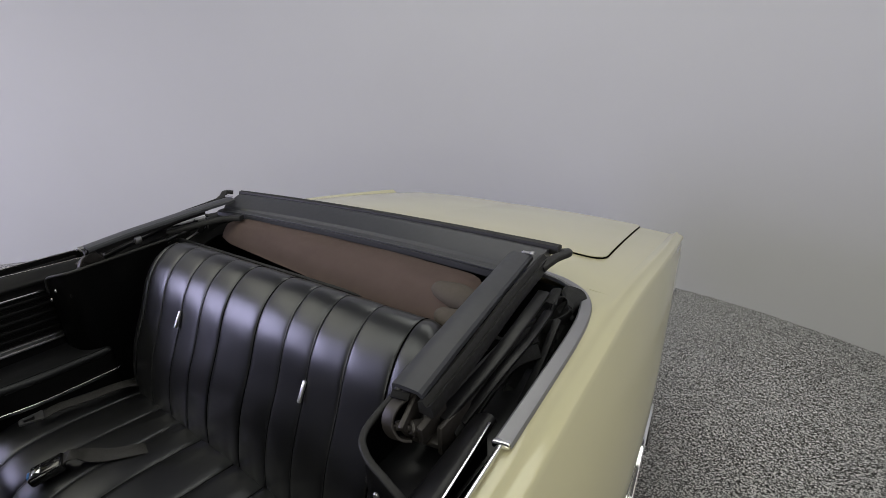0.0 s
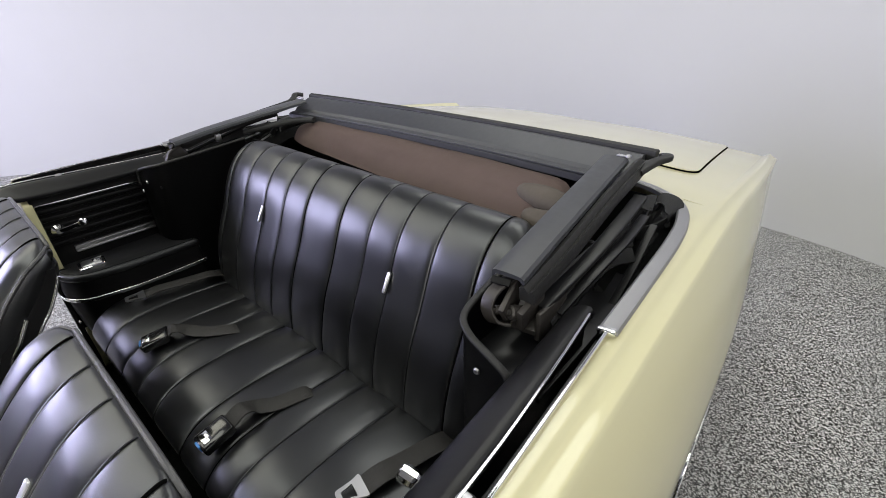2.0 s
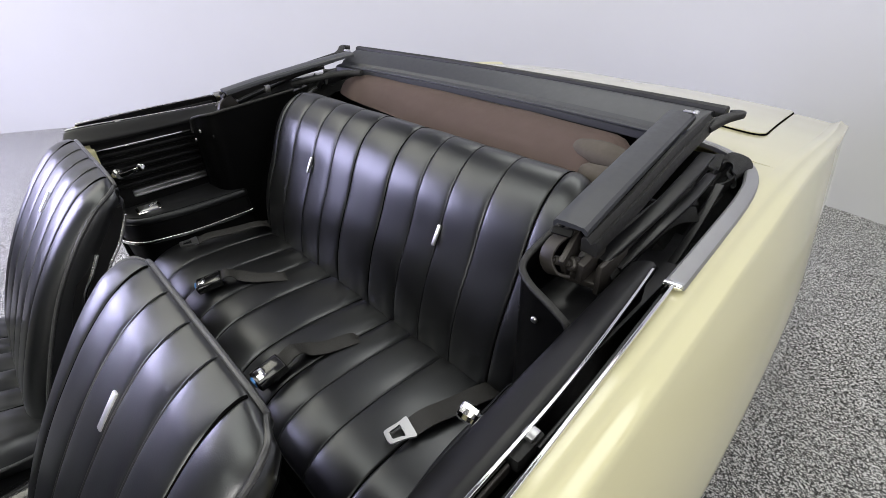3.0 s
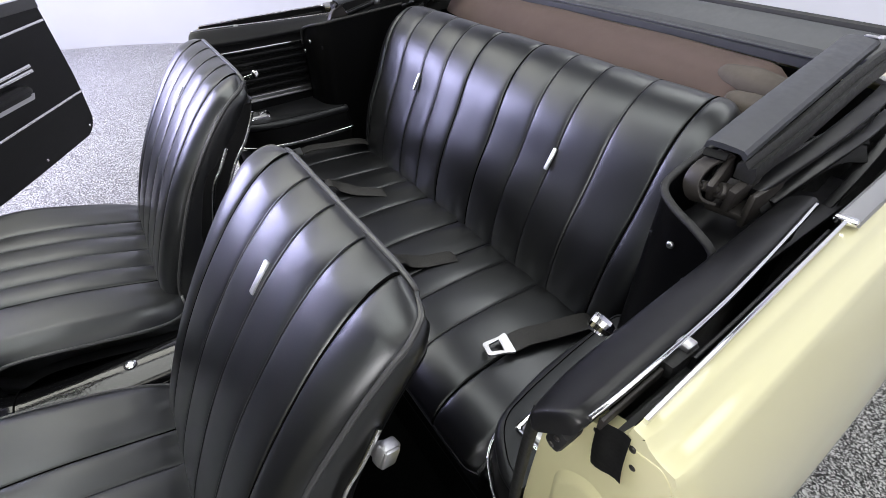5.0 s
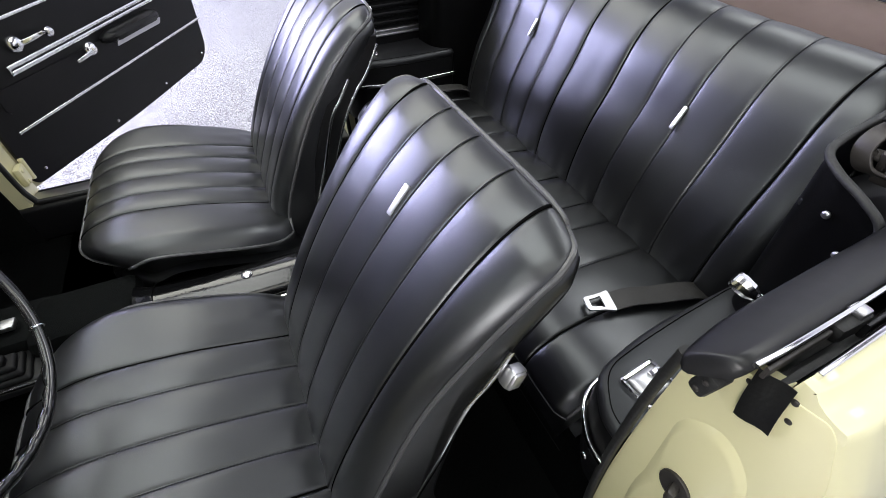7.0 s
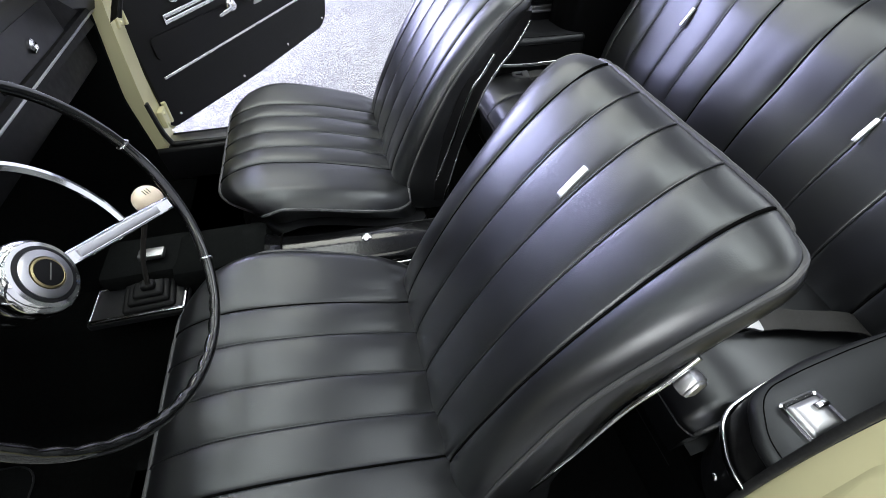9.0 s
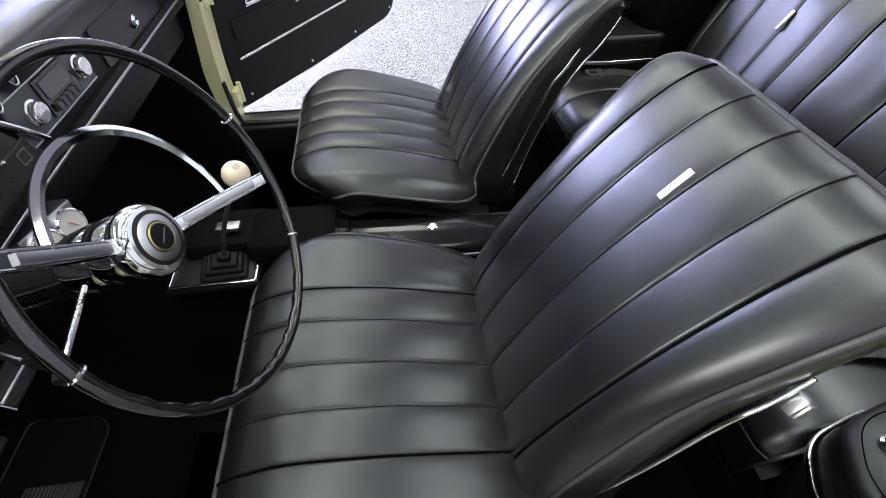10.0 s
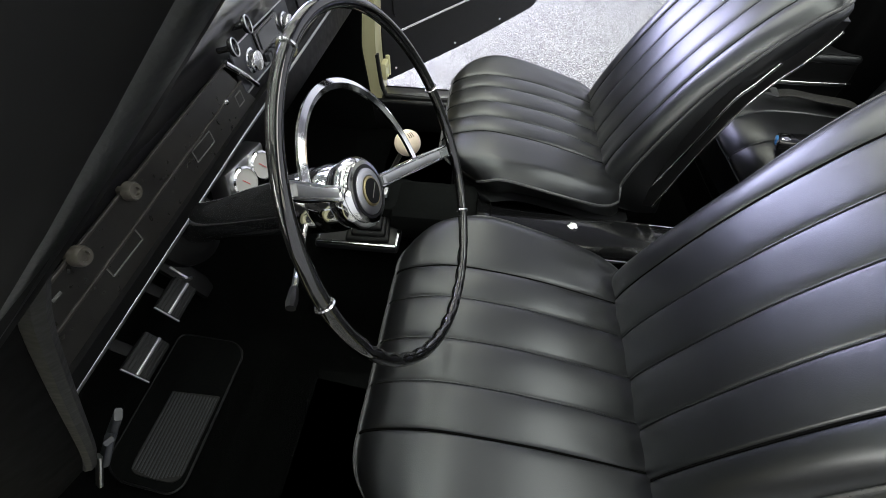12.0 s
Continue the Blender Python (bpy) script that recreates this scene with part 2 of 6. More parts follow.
def lathe(bm, profile, m, n=24):
    """(radius, height) points turned about the z axis of m."""
    rows = [[m @ Vector((r * math.cos(2 * math.pi * j / n), r * math.sin(2 * math.pi * j / n), h)) for j in range(n)] for r, h in profile]
    vs = grid(bm, rows, True)
    bm.faces.new(vs[0][::-1])
    bm.faces.new(vs[-1])


def axis(at, way):
    """A pose at a place whose z axis points along way."""
    return Matrix.Translation(at) @ Vector(way).to_track_quat("Z", "Y").to_matrix().to_4x4()


def round_corners(pts, r, n=4):
    """A closed outline of 2D points with its corners rounded; r: one radius or one for each corner."""
    out, k = [], len(pts)
    for i in range(k):
        p, a, b = Vector(pts[i]), Vector(pts[i - 1]), Vector(pts[(i + 1) % k])
        ri = r[i] if isinstance(r, (list, tuple)) else r
        da, db = a - p, b - p
        ri = min(ri, da.length * 0.49, db.length * 0.49)
        s, e = p + da.normalized() * ri, p + db.normalized() * ri
        for q in range(n + 1):
            t = q / n
            out.append((1 - t) ** 2 * s + 2 * t * (1 - t) * p + t * t * e)
    return out


def plate(bm, outline, place, thick, bevel=0.0015):
    """A flat piece: a closed outline of 2D points, laid by place(u, v, w), thick along w."""
    k = len(outline)
    c = sum((Vector(p) for p in outline), Vector((0, 0))) / k
    def ring(w, inset):
        return [place(*(Vector(p) + (c - Vector(p)).normalized() * inset), w) for p in outline]
    vs = grid(bm, [ring(0, 0), ring(thick - bevel, 0), ring(thick, bevel)], True)
    bm.faces.new(vs[0][::-1])
    bm.faces.new(vs[-1])


def stud(bm, at, way, r=0.006, h=0.004):
    """A domed screw head."""
    lathe(bm, [(r, 0), (r, h * 0.4), (r * 0.8, h * 0.8), (r * 0.35, h)], axis(at, way), 12)


# ---- the studio ----
def studio():
    bm = bmesh.new()
    rim = spline(
        [(2.9, 1.2, 0), (2.3, 1.95, 0), (1.61, 2.41, 0), (0.64, 2.74, 0), (-0.8, 2.78, 0), (-2.3, 2.25, 0), (-3.6, 1.35, 0), (-4.7, 0.1, 0), (-5.3, -1.0, 0),
         (-5.6, -2.6, 0), (-5.2, -4.6, 0), (-3.2, -6.6, 0), (0, -7.2, 0), (3.2, -6.2, 0), (4.4, -4.0, 0), (4.3, -1.4, 0), (3.6, 0.3, 0)], 8, True)
    mid = Vector((-0.6, -2.2, 0))
    out = [p + (p - mid).normalized() * 0.12 for p in rim]
    grid(bm, [rim, [p + Vector((0, 0, 3.7)) for p in rim], [p + Vector((0, 0, 3.7)) for p in out], out], True, True)
    tagged(part("wall_round", bm, WALLPAINT), "smooth pale grey curved studio wall", "wall", kind="structure")
    bm = bmesh.new()
    box(bm, (-0.6, -2.2, -0.05), (12, 11.5, 0.1), 0)
    tagged(part("floor", bm, CHIPS), "grey speckled black and white chip carpet floor", "floor", kind="structure")
    # unseen ceiling, kept dark for more contrast in the reflections
    bm = bmesh.new()
    box(bm, (-0.6, -2.2, 3.76), (12, 11.5, 0.1), 0)
    tagged(part("ceiling", bm, CEIL), "unseen studio ceiling, dark to deepen the blacks", "ceiling", kind="structure")


studio()


# ---- upholstery ----
def bell(x, w):
    return math.exp(-(x / w) ** 2)


def pillow(front, half, seams, thick, nu=84, nv=46, edge=0.035, puff=0.0026, dip=0.0045, ends=(0.03, 0.05), bow=0.0, drop=0.010, skirt=None, sink=0.006, taper=0.0, ease=0.0, straight=0.45, soft_edge=False):
    """An upholstered sheet. front: (y, z) points of its middle line; half: half-widths at the same points;
    seams: (x, depth) of the stitched channels. Returns the rows of points of its face and of its back."""
    line = spline([(0, y, z) for y, z in front], 12)
    halves = [v.x for v in spline([(h, 0, 0) for h in half], 12)]
    total = sum((b - a).length for a, b in zip(line, line[1:]))
    xs = sorted(s for s, _ in seams)
    widest = max(halves)
    core = min(max(abs(x) for x in xs) + 0.014, min(halves) - 0.004)
    cols = set()
    for x in xs:
        cols.update(round(x + d, 5) for d in (-0.010, -0.0055, -0.003, -0.0012, 0.0, 0.0012, 0.003, 0.0055, 0.010))
    for j in range(nu + 1):
        u = -1 + 2 * j / nu
        x = math.copysign(1 - (1 - abs(u)) ** 1.3, u) * widest
        if min(abs(x - q) for q in xs) > 0.0115:
            cols.add(round(x, 5))
    cols = sorted(cols)
    rows, back, run = [], [], 0.0
    for i, p in enumerate(line):
        d = (line[min(i + 1, len(line) - 1)] - line[max(i - 1, 0)]).normalized()
        out = Vector((0, -d.z, d.y))
        if i:
            run += (p - line[i - 1]).length
        v0, v1 = run, total - run
        lift = 0.0
        for q, w in ((v0, ends[0]), (v1, ends[1])):
            if q < w:
                lift -= (1 - math.sqrt(max(0, 1 - (1 - q / w) ** 2))) * sink
        row, brow = [], []
        for c in cols:
            x = c if abs(c) <= core else math.copysign(core + (abs(c) - core) * (halves[i] - core) / (widest - core), c)
            u, e = x / halves[i], halves[i] - abs(x)
            fall = drop * (1 - ease * (run / total) ** 2)
            near = 1 - min(1, max(0, e) / edge)
            h = lift - (near ** 2.2 if soft_edge else 1 - math.sqrt(max(0, 1 - near ** 2))) * fall
            fade = min(1, v0 / 0.05) * min(1, max(0, v1 - 0.012) / 0.05) * min(1, max(0, e) / 0.02)
            lo, hi = [s for s in xs if s < x - 1e-6], [s for s in xs if s > x + 1e-6]
            on = any(abs(x - s) < 1e-5 for s in xs)
            a, b = lo[-1] if lo else -halves[i], hi[0] if hi else halves[i]
            gather = 1 + 1.1 * math.exp(-(v1 / 0.10) ** 2)
            if not on:
                h += puff * gather * max(0.0, math.sin(math.pi * (x - a) / max(b - a, 0.001))) ** 0.55 * fade
            for s, depth in seams:
                h -= dip * depth * (0.75 * bell(x - s, 0.0022) + 0.25 * bell(x - s, 0.010)) * max(0.3, fade)
            h += 0.0016 * noise.noise(Vector((x * 7, run * 5, thick * 40))) + 0.0007 * noise.noise(Vector((x * 22, run * 11, 3 + thick * 40)))
            tuck = math.exp(-((v1 if skirt else v0) / 0.095) ** 2)
            h += tuck * 0.0045 * noise.noise(Vector((x * 38, run * 9, 7 + thick * 30)))
            sweep_back = bow * max(0.0, (abs(u) - straight) / (1 - straight)) ** 2.2 * max(0.0, 1 - run / (0.6 * total))
            row.append(Vector((x, p.y + sweep_back, p.z)) + out * h)
            brow.append(Vector((x, p.y + sweep_back, p.z)) + (skirt if skirt else out * -(fall + thick * (1 - taper * run / total))))
        rows.append(row)
        back.append(brow)
    return rows, back


def shift(rows, m):
    return [[m @ p for p in r] for r in rows]


def rim_of(rows):
    return rows[0] + [r[-1] for r in rows[1:]] + rows[-1][-2::-1] + [r[0] for r in rows[-2:0:-1]]


def seam_line(rows, x, i0, i1, lift=0.0):
    """A thread or welt that follows the face at the across-position x."""
    pts = []
    for row in rows[i0:i1]:
        j = min(range(len(row)), key=lambda q: abs(row[q].x - x))
        pts.append(row[j] + Vector((0, -lift, lift)))
    return pts


def cushion_part(name, rows, back, parent, label, seams, tuck=0.0):
    bm = bmesh.new()
    grid(bm, rows)
    grid(bm, back)
    face, rear = rim_of(rows), rim_of(back)
    mid = sum(face, Vector()) / len(face)
    rings = []
    for f, grow in ((0.0, 0.0), (0.2, 0.004 - 0.6 * tuck), (0.5, 0.006 - tuck), (0.8, 0.003 - tuck), (1.0, -0.004 - tuck)):
        rings.append([p.lerp(q, f) + (p - mid).normalized() * grow for p, q in zip(face, rear)])
    grid(bm, rings, True)
    body = part(name, bm, VINYL, parent, label, 60)
    bm = bmesh.new()
    loop = [p + (p - q).normalized() * 0.003 for p, q in zip(face, rear)]
    tube(bm, [loop[k] for k in range(0, len(loop), 2)], 0.0037, 8, True)
    part("piping", bm, PIPING, body)
    for x, kind in seams:
        bm = bmesh.new()
        pts = seam_line(rows, x, 3, len(rows) - 5, 0.0009 if kind > 0.8 else 0.0014)
        tube(bm, pts, 0.0023 if kind > 0.8 else 0.0014, 6)
        part("seam", bm, SEAM if kind > 0.8 else VINYL, body)
    return body


def bucket_seat(cx):
    """The driver's bucket seat: backrest, cushion, base and hinge hardware."""
    seat = thing("bucket_seat", "black pleated vinyl bucket seat with piping and chrome trim", "car seat", (cx, -0.95, 0.26), "front bucket seats")
    seams = [(-0.151, 1.0), (-0.068, 0.6), (0.013, 0.5), (0.094, 0.6), (0.166, 1.0)]
    rows, back = pillow([(-0.815, 0.455), (-0.800, 0.54), (-0.752, 0.65), (-0.690, 0.76), (-0.618, 0.858), (-0.565, 0.914), (-0.534, 0.936), (-0.508, 0.946), (-0.492, 0.947)],
                        [0.232, 0.228, 0.223, 0.220, 0.228, 0.233, 0.232, 0.218, 0.188], seams, 0.115, edge=0.052, ends=(0.03, 0.012), drop=0.036, sink=0.004, taper=0.79, ease=0.6, puff=0.0019)
    m = Matrix.Translation((cx - 0.005, 0, 0))
    rest = cushion_part("backrest", shift(rows, m), shift(back, m), seat, "reclined pleated backrest", [(cx - 0.005 + s, k) for s, k in seams])
    m = Matrix.Translation((cx, 0, 0))
    seams = [(-0.146, 1.0), (-0.076, 0.6), (0.004, 0.8), (0.079, 0.6), (0.151, 1.0)]
    rows, back = pillow([(-1.217, 0.545), (-1.203, 0.561), (-1.168, 0.578), (-1.10, 0.589), (-0.98, 0.571), (-0.87, 0.540), (-0.80, 0.516), (-0.770, 0.512)],
                        [0.270, 0.288, 0.302, 0.305, 0.304, 0.298, 0.280, 0.250], seams, 0.04, edge=0.050, ends=(0.02, 0.02), puff=0.0030, bow=0.075, drop=0.030, skirt=Vector((0, 0.035, -0.085)), sink=0.002, straight=0.6, soft_edge=True)
    cush = cushion_part("cushion", shift(rows, m), shift(back, m), seat, "pleated cushion", [(cx + s, k) for s, k in seams], tuck=0.028)
    bm = bmesh.new()
    box(bm, (cx, -0.965, 0.445), (0.43, 0.44, 0.09), 0.02)
    part("seat_base", bm, VINYL_PLAIN, seat)
    for x in (-0.18, 0.18):
        bm = bmesh.new()
        box(bm, (cx + x, -0.95, 0.33), (0.035, 0.46, 0.14), 0.006)
        part("seat_rail", bm, BLACK, seat)
    # chrome button strip
    bm = bmesh.new()
    box(bm, (cx - 0.005, -0.606, 0.8735), (0.011, 0.048, 0.006), 0.002, (50, 0, 4))
    part("button_strip", bm, POLISHED, rest, "bright chrome strip button")
    for sx in (-1, 1):
        bm = bmesh.new()
        sweep(bm, spline([(cx + sx * 0.230, -0.572, 0.826), (cx + sx * 0.232, -0.598, 0.785), (cx + sx * 0.231, -0.625, 0.742), (cx + sx * 0.228, -0.660, 0.63), (cx + sx * 0.224, -0.698, 0.523), (cx + sx * 0.220, -0.72, 0.46)], 5),
              rrect(0.007, 0.005, 0.002), up=(1, 0, 0))
        part("side_moulding", bm, CHROME, seat, "narrow chrome side moulding")
    return seat


seat = bucket_seat(0.365)
other = copy_thing(seat, Matrix.Translation((-0.372, -0.912, 0.26)))
# the passenger's seat has a deeper back shell, edged in chrome
path = spline([(0, -0.462, 0.905), (0, -0.468, 0.880), (0, -0.495, 0.832), (0, -0.521, 0.800), (0, -0.546, 0.760), (0, -0.565, 0.720), (0, -0.600, 0.620), (0, -0.645, 0.46)], 4)
bm = bmesh.new()
vs = grid(bm, [[Vector((-0.372 + x, p.y + d, p.z)) for x, d in ((0.222, -0.05), (0.230, -0.02), (0.231, 0.0), (0.20, 0.010), (-0.20, 0.010), (-0.231, 0.0), (-0.230, -0.02), (-0.222, -0.05))] for p in path], True)
bm.faces.new(vs[0])
bm.faces.new(vs[-1][::-1])
shell = part("back_shell", bm, VINYL_PLAIN, other, "black vinyl back shell", 50)
bm = bmesh.new()
sweep(bm, [p + Vector((-0.372 + 0.232, 0.001, 0)) for p in path[3:]], rrect(0.006, 0.005, 0.002), up=(1, 0, 0))
part("shell_moulding", bm, CHROME, shell, "narrow chrome edge moulding")
bm = bmesh.new()
box(bm, (0.602, -0.572, 0.789), (0.016, 0.024, 0.026), 0.004, (-28, 0, 10))
box(bm, (0.610, -0.572, 0.790), (0.006, 0.020, 0.022), 0.003, (-28, 0, 10))
box(bm, (0.592, -0.577, 0.786), (0.010, 0.014, 0.016), 0.003, (-28, 0, 0))
part("release_latch", bm, STEEL, seat, "square chrome release latch")


def rear_bench():
    bench = thing("rear_bench_seat", "full-width black pleated vinyl rear bench seat", "car seat", (0, -0.2, 0.3))
    mid = 0.030
    seams = [(-0.47, 1.0), (-0.373, 0.7), (-0.268, 0.55), (-0.177, 0.6), (-0.081, 1.0), (0.055, 1.0), (0.157, 0.6), (0.245, 0.55), (0.343, 0.7), (0.450, 1.0)]
    rows, back = pillow([(-0.085, 0.50), (-0.080, 0.60), (-0.055, 0.70), (-0.010, 0.80), (0.026, 0.885), (0.066, 0.938), (0.120, 0.966), (0.18, 0.955)],
                        [0.505, 0.513, 0.520, 0.523, 0.522, 0.517, 0.505, 0.490], seams, 0.05, nu=190, edge=0.045, drop=0.03, sink=0.03, puff=0.0011)
    m = Matrix.Translation((mid, 0, 0))
    rest = cushion_part("backrest", shift(rows, m), shift(back, m), bench, "upright pleated backrest", [(mid + x, k) for x, k in seams])
    seams = [(-0.43, 0.7), (-0.30, 0.6), (-0.19, 0.7), (-0.085, 1.0), (0.060, 1.0), (0.178, 1.0), (0.252, 0.6), (0.352, 0.6), (0.462, 1.0)]
    rows, back = pillow([(-0.436, 0.50), (-0.426, 0.525), (-0.395, 0.555), (-0.34, 0.575), (-0.25, 0.580), (-0.15, 0.573), (-0.08, 0.565), (-0.03, 0.56)],
                        [0.575, 0.578, 0.580, 0.580, 0.575, 0.565, 0.555, 0.545], seams, 0.03, nu=190, edge=0.03, ends=(0.02, 0.02), puff=0.0034, drop=0.016, skirt=Vector((0, 0.03, -0.14)), sink=0.008, soft_edge=True)
    cushion_part("cushion", rows, back, bench, "pleated bench cushion", seams, tuck=0.02)
    for x, y, z in ((-0.238, -0.006, 0.8265), (0.275, -0.0110, 0.8115)):
        bm = bmesh.new()
        box(bm, (x, y, z), (0.009, 0.046, 0.006), 0.002, (60, 0, 0))
        part("button_strip", bm, POLISHED, rest, "bright chrome strip button")


rear_bench()


# ---- the car ----
car = thing("convertible_car", "pale yellow open convertible car with black interior", "car", (0, -0.8, 0))


def lerp(table, y):
    """Smooth reading of (y, value) rows."""
    if y <= table[0][0]:
        return table[0][1]
    k = len(table)
    def slope(i):
        a, b = table[max(i - 1, 0)], table[min(i + 1, k - 1)]
        return (b[1] - a[1]) / (b[0] - a[0])
    for i in range(k - 1):
        (a, p), (b, q) = table[i], table[i + 1]
        if y <= b:
            h, f = b - a, (y - a) / (b - a)
            return (2 * f ** 3 - 3 * f * f + 1) * p + (f ** 3 - 2 * f * f + f) * h * slope(i) + (3 * f * f - 2 * f ** 3) * q + (f ** 3 - f * f) * h * slope(i + 1)
    return table[-1][1]


CREST_X = [(-0.45, 0.788), (0, 0.776), (0.5, 0.764), (1.0, 0.757), (1.42, 0.735)]
CREST_Z = [(-0.45, 0.927), (-0.05, 0.931), (0.1, 0.936), (0.45, 0.932), (0.8, 0.898), (1.15, 0.850), (1.42, 0.808)]
WIDE = [(-0.45, 0.868), (0.0, 0.868), (0.4, 0.852), (0.85, 0.808), (1.33, 0.757), (1.42, 0.748)]


def arch(y, yc=0.47, r=0.315):
    """Height of the lower edge of the side, with the wheel opening."""
    d = abs(y - yc)
    return max(0.22, 0.31 + math.sqrt(max(0, r * r - d * d)) if d < r else 0.22)


def lean(x, y):
    """The tail sits slightly higher on its far side."""
    return 0.026 * max(0, -x) / 0.75 * max(0, min(1, (y - 0.1) / 1.3))


def quarter_panel(s):
    bm = bmesh.new()
    rows = []
    front, back = 0.026, 0.012
    for i in range(-5, 79):
        y = -0.406 + 1.812 * min(max(i, 0), 74) / 74
        cx, cz, w, low = lerp(CREST_X, y), lerp(CREST_Z, y), lerp(WIDE, y), arch(y)
        ridge = 0.030 * max(0.15, min(1, (1.45 - y) / 1.2))
        lip = 0.024 + 0.012 * max(0, min(1, (y + 0.406) / 0.4))
        rise = 0.005 * max(0, min(1, (y + 0.05) / 0.05)) * max(0, min(1, (0.5 - y) / 0.1))
        edge = 0.017 * max(0.4, min(1, (1.45 - y) / 1.2))
        dish = 0.014 * max(0, min(1, (y - 0.6) / 0.82))
        pts = [(cx - lip, cz + 0.002 + rise - dish), (cx - 0.020, cz + 0.0015 + 0.6 * rise - 0.3 * dish), (cx - 0.013, cz + 0.001), (cx - 0.010, cz - 0.001), (cx - 0.006, cz - 0.0055), (cx, cz - 0.0085),
               (cx + 0.4 * edge, cz - 0.0100), (cx + edge - 0.001, cz - 0.0105), (cx + edge + 0.002, cz - 0.0125), (cx + edge + 0.006, cz - 0.020),
               (cx + edge + 0.006 + (ridge - edge - 0.006 + (w - cx - ridge) * 0.30) * 0.14, cz - 0.020 - 0.039 * (cz - 0.765)),
               (cx + ridge + (w - cx - ridge) * 0.30, cz - 0.020 - 0.278 * (cz - 0.765)), (cx + ridge + (w - cx - ridge) * 0.68, cz - 0.020 - 0.648 * (cz - 0.765)), (w - 0.003, 0.745), (w, 0.715), (w - 0.003, 0.68), (w - 0.006, 0.65)]
        for k in range(1, 6):
            z = 0.65 + (low - 0.65) * k / 5
            pts.append((w - 0.006 - 0.05 * ((0.65 - z) / 0.4) ** 2, z))
        ys = [y] * len(pts)
        if i < 0 or i > 74:
            # a crisp fold along the top, a wide radius down the side
            full = front if i < 0 else back
            q = min(1, (-i if i < 0 else i - 74) / 4)
            moved = []
            for k, (x, z) in enumerate(pts):
                (xa, za), (xb, zb) = pts[max(k - 1, 0)], pts[min(k + 1, len(pts) - 1)]
                d = Vector((xb - xa, zb - za)).normalized()
                r = min(full, 0.005 + 0.0032 * max(0, k - 9))
                step = r * (1 - math.cos(math.pi / 2 * q)) if -5 < i < 78 else r + 0.03
                reach = (full - r) * q + r * math.sin(math.pi / 2 * q) - (0.0004 if i == -5 else 0)
                moved.append((x + d.y * step, max(0.23, z - d.x * step)))
                ys[k] = y - reach if i < 0 else y + reach
            pts = moved
        rows.append([Vector((s * x, v, z + lean(s * x, v) * max(0, min(1, (z - 0.6) / 0.15)))) for (x, z), v in zip(pts, ys)])
    grid(bm, rows)
    # inner skin, and the turned lower edge between the two
    skin = []
    for row in rows[6:-5]:
        line = []
        for k, v in enumerate(row):
            a, b = row[max(k - 1, 0)], row[min(k + 1, len(row) - 1)]
            d = Vector((s * (b.x - a.x), b.z - a.z)).normalized()
            line.append(v + Vector((s * d.y * 0.004, 0, -d.x * 0.004)))
        skin.append(line)
    grid(bm, skin)
    grid(bm, [[r[-1] for r in rows[6:-5]], [r[-1] for r in skin]])
    p = part("quarter_panel", bm, PAINT, car, "glossy pale yellow rear quarter panel", 55)
    # bright lip round the wheel opening
    bm = bmesh.new()
    pts = []
    for k in range(23):
        a = math.pi * k / 22
        y = 0.47 - 0.317 * math.cos(a)
        pts.append((s * (lerp(WIDE, y) - 0.02 + 0.012), y, 0.31 + 0.317 * math.sin(a)))
    sweep(bm, pts, rrect(0.008, 0.016, 0.003), up=(1, 0, 0))
    part("wheel_lip", bm, CHROME, p, "chrome wheel opening lip")


for s in (1, -1):
    quarter_panel(s)


def crown(x, y):
    cx = lerp(CREST_X, y) - 0.03
    back = max(0, min(1, (y - 0.6) / 0.82))
    return lerp(CREST_Z, y) + 0.001 - 0.014 * back + 0.036 * (1 - min(1, abs(x) / cx) ** 2.2) + lean(x, y)


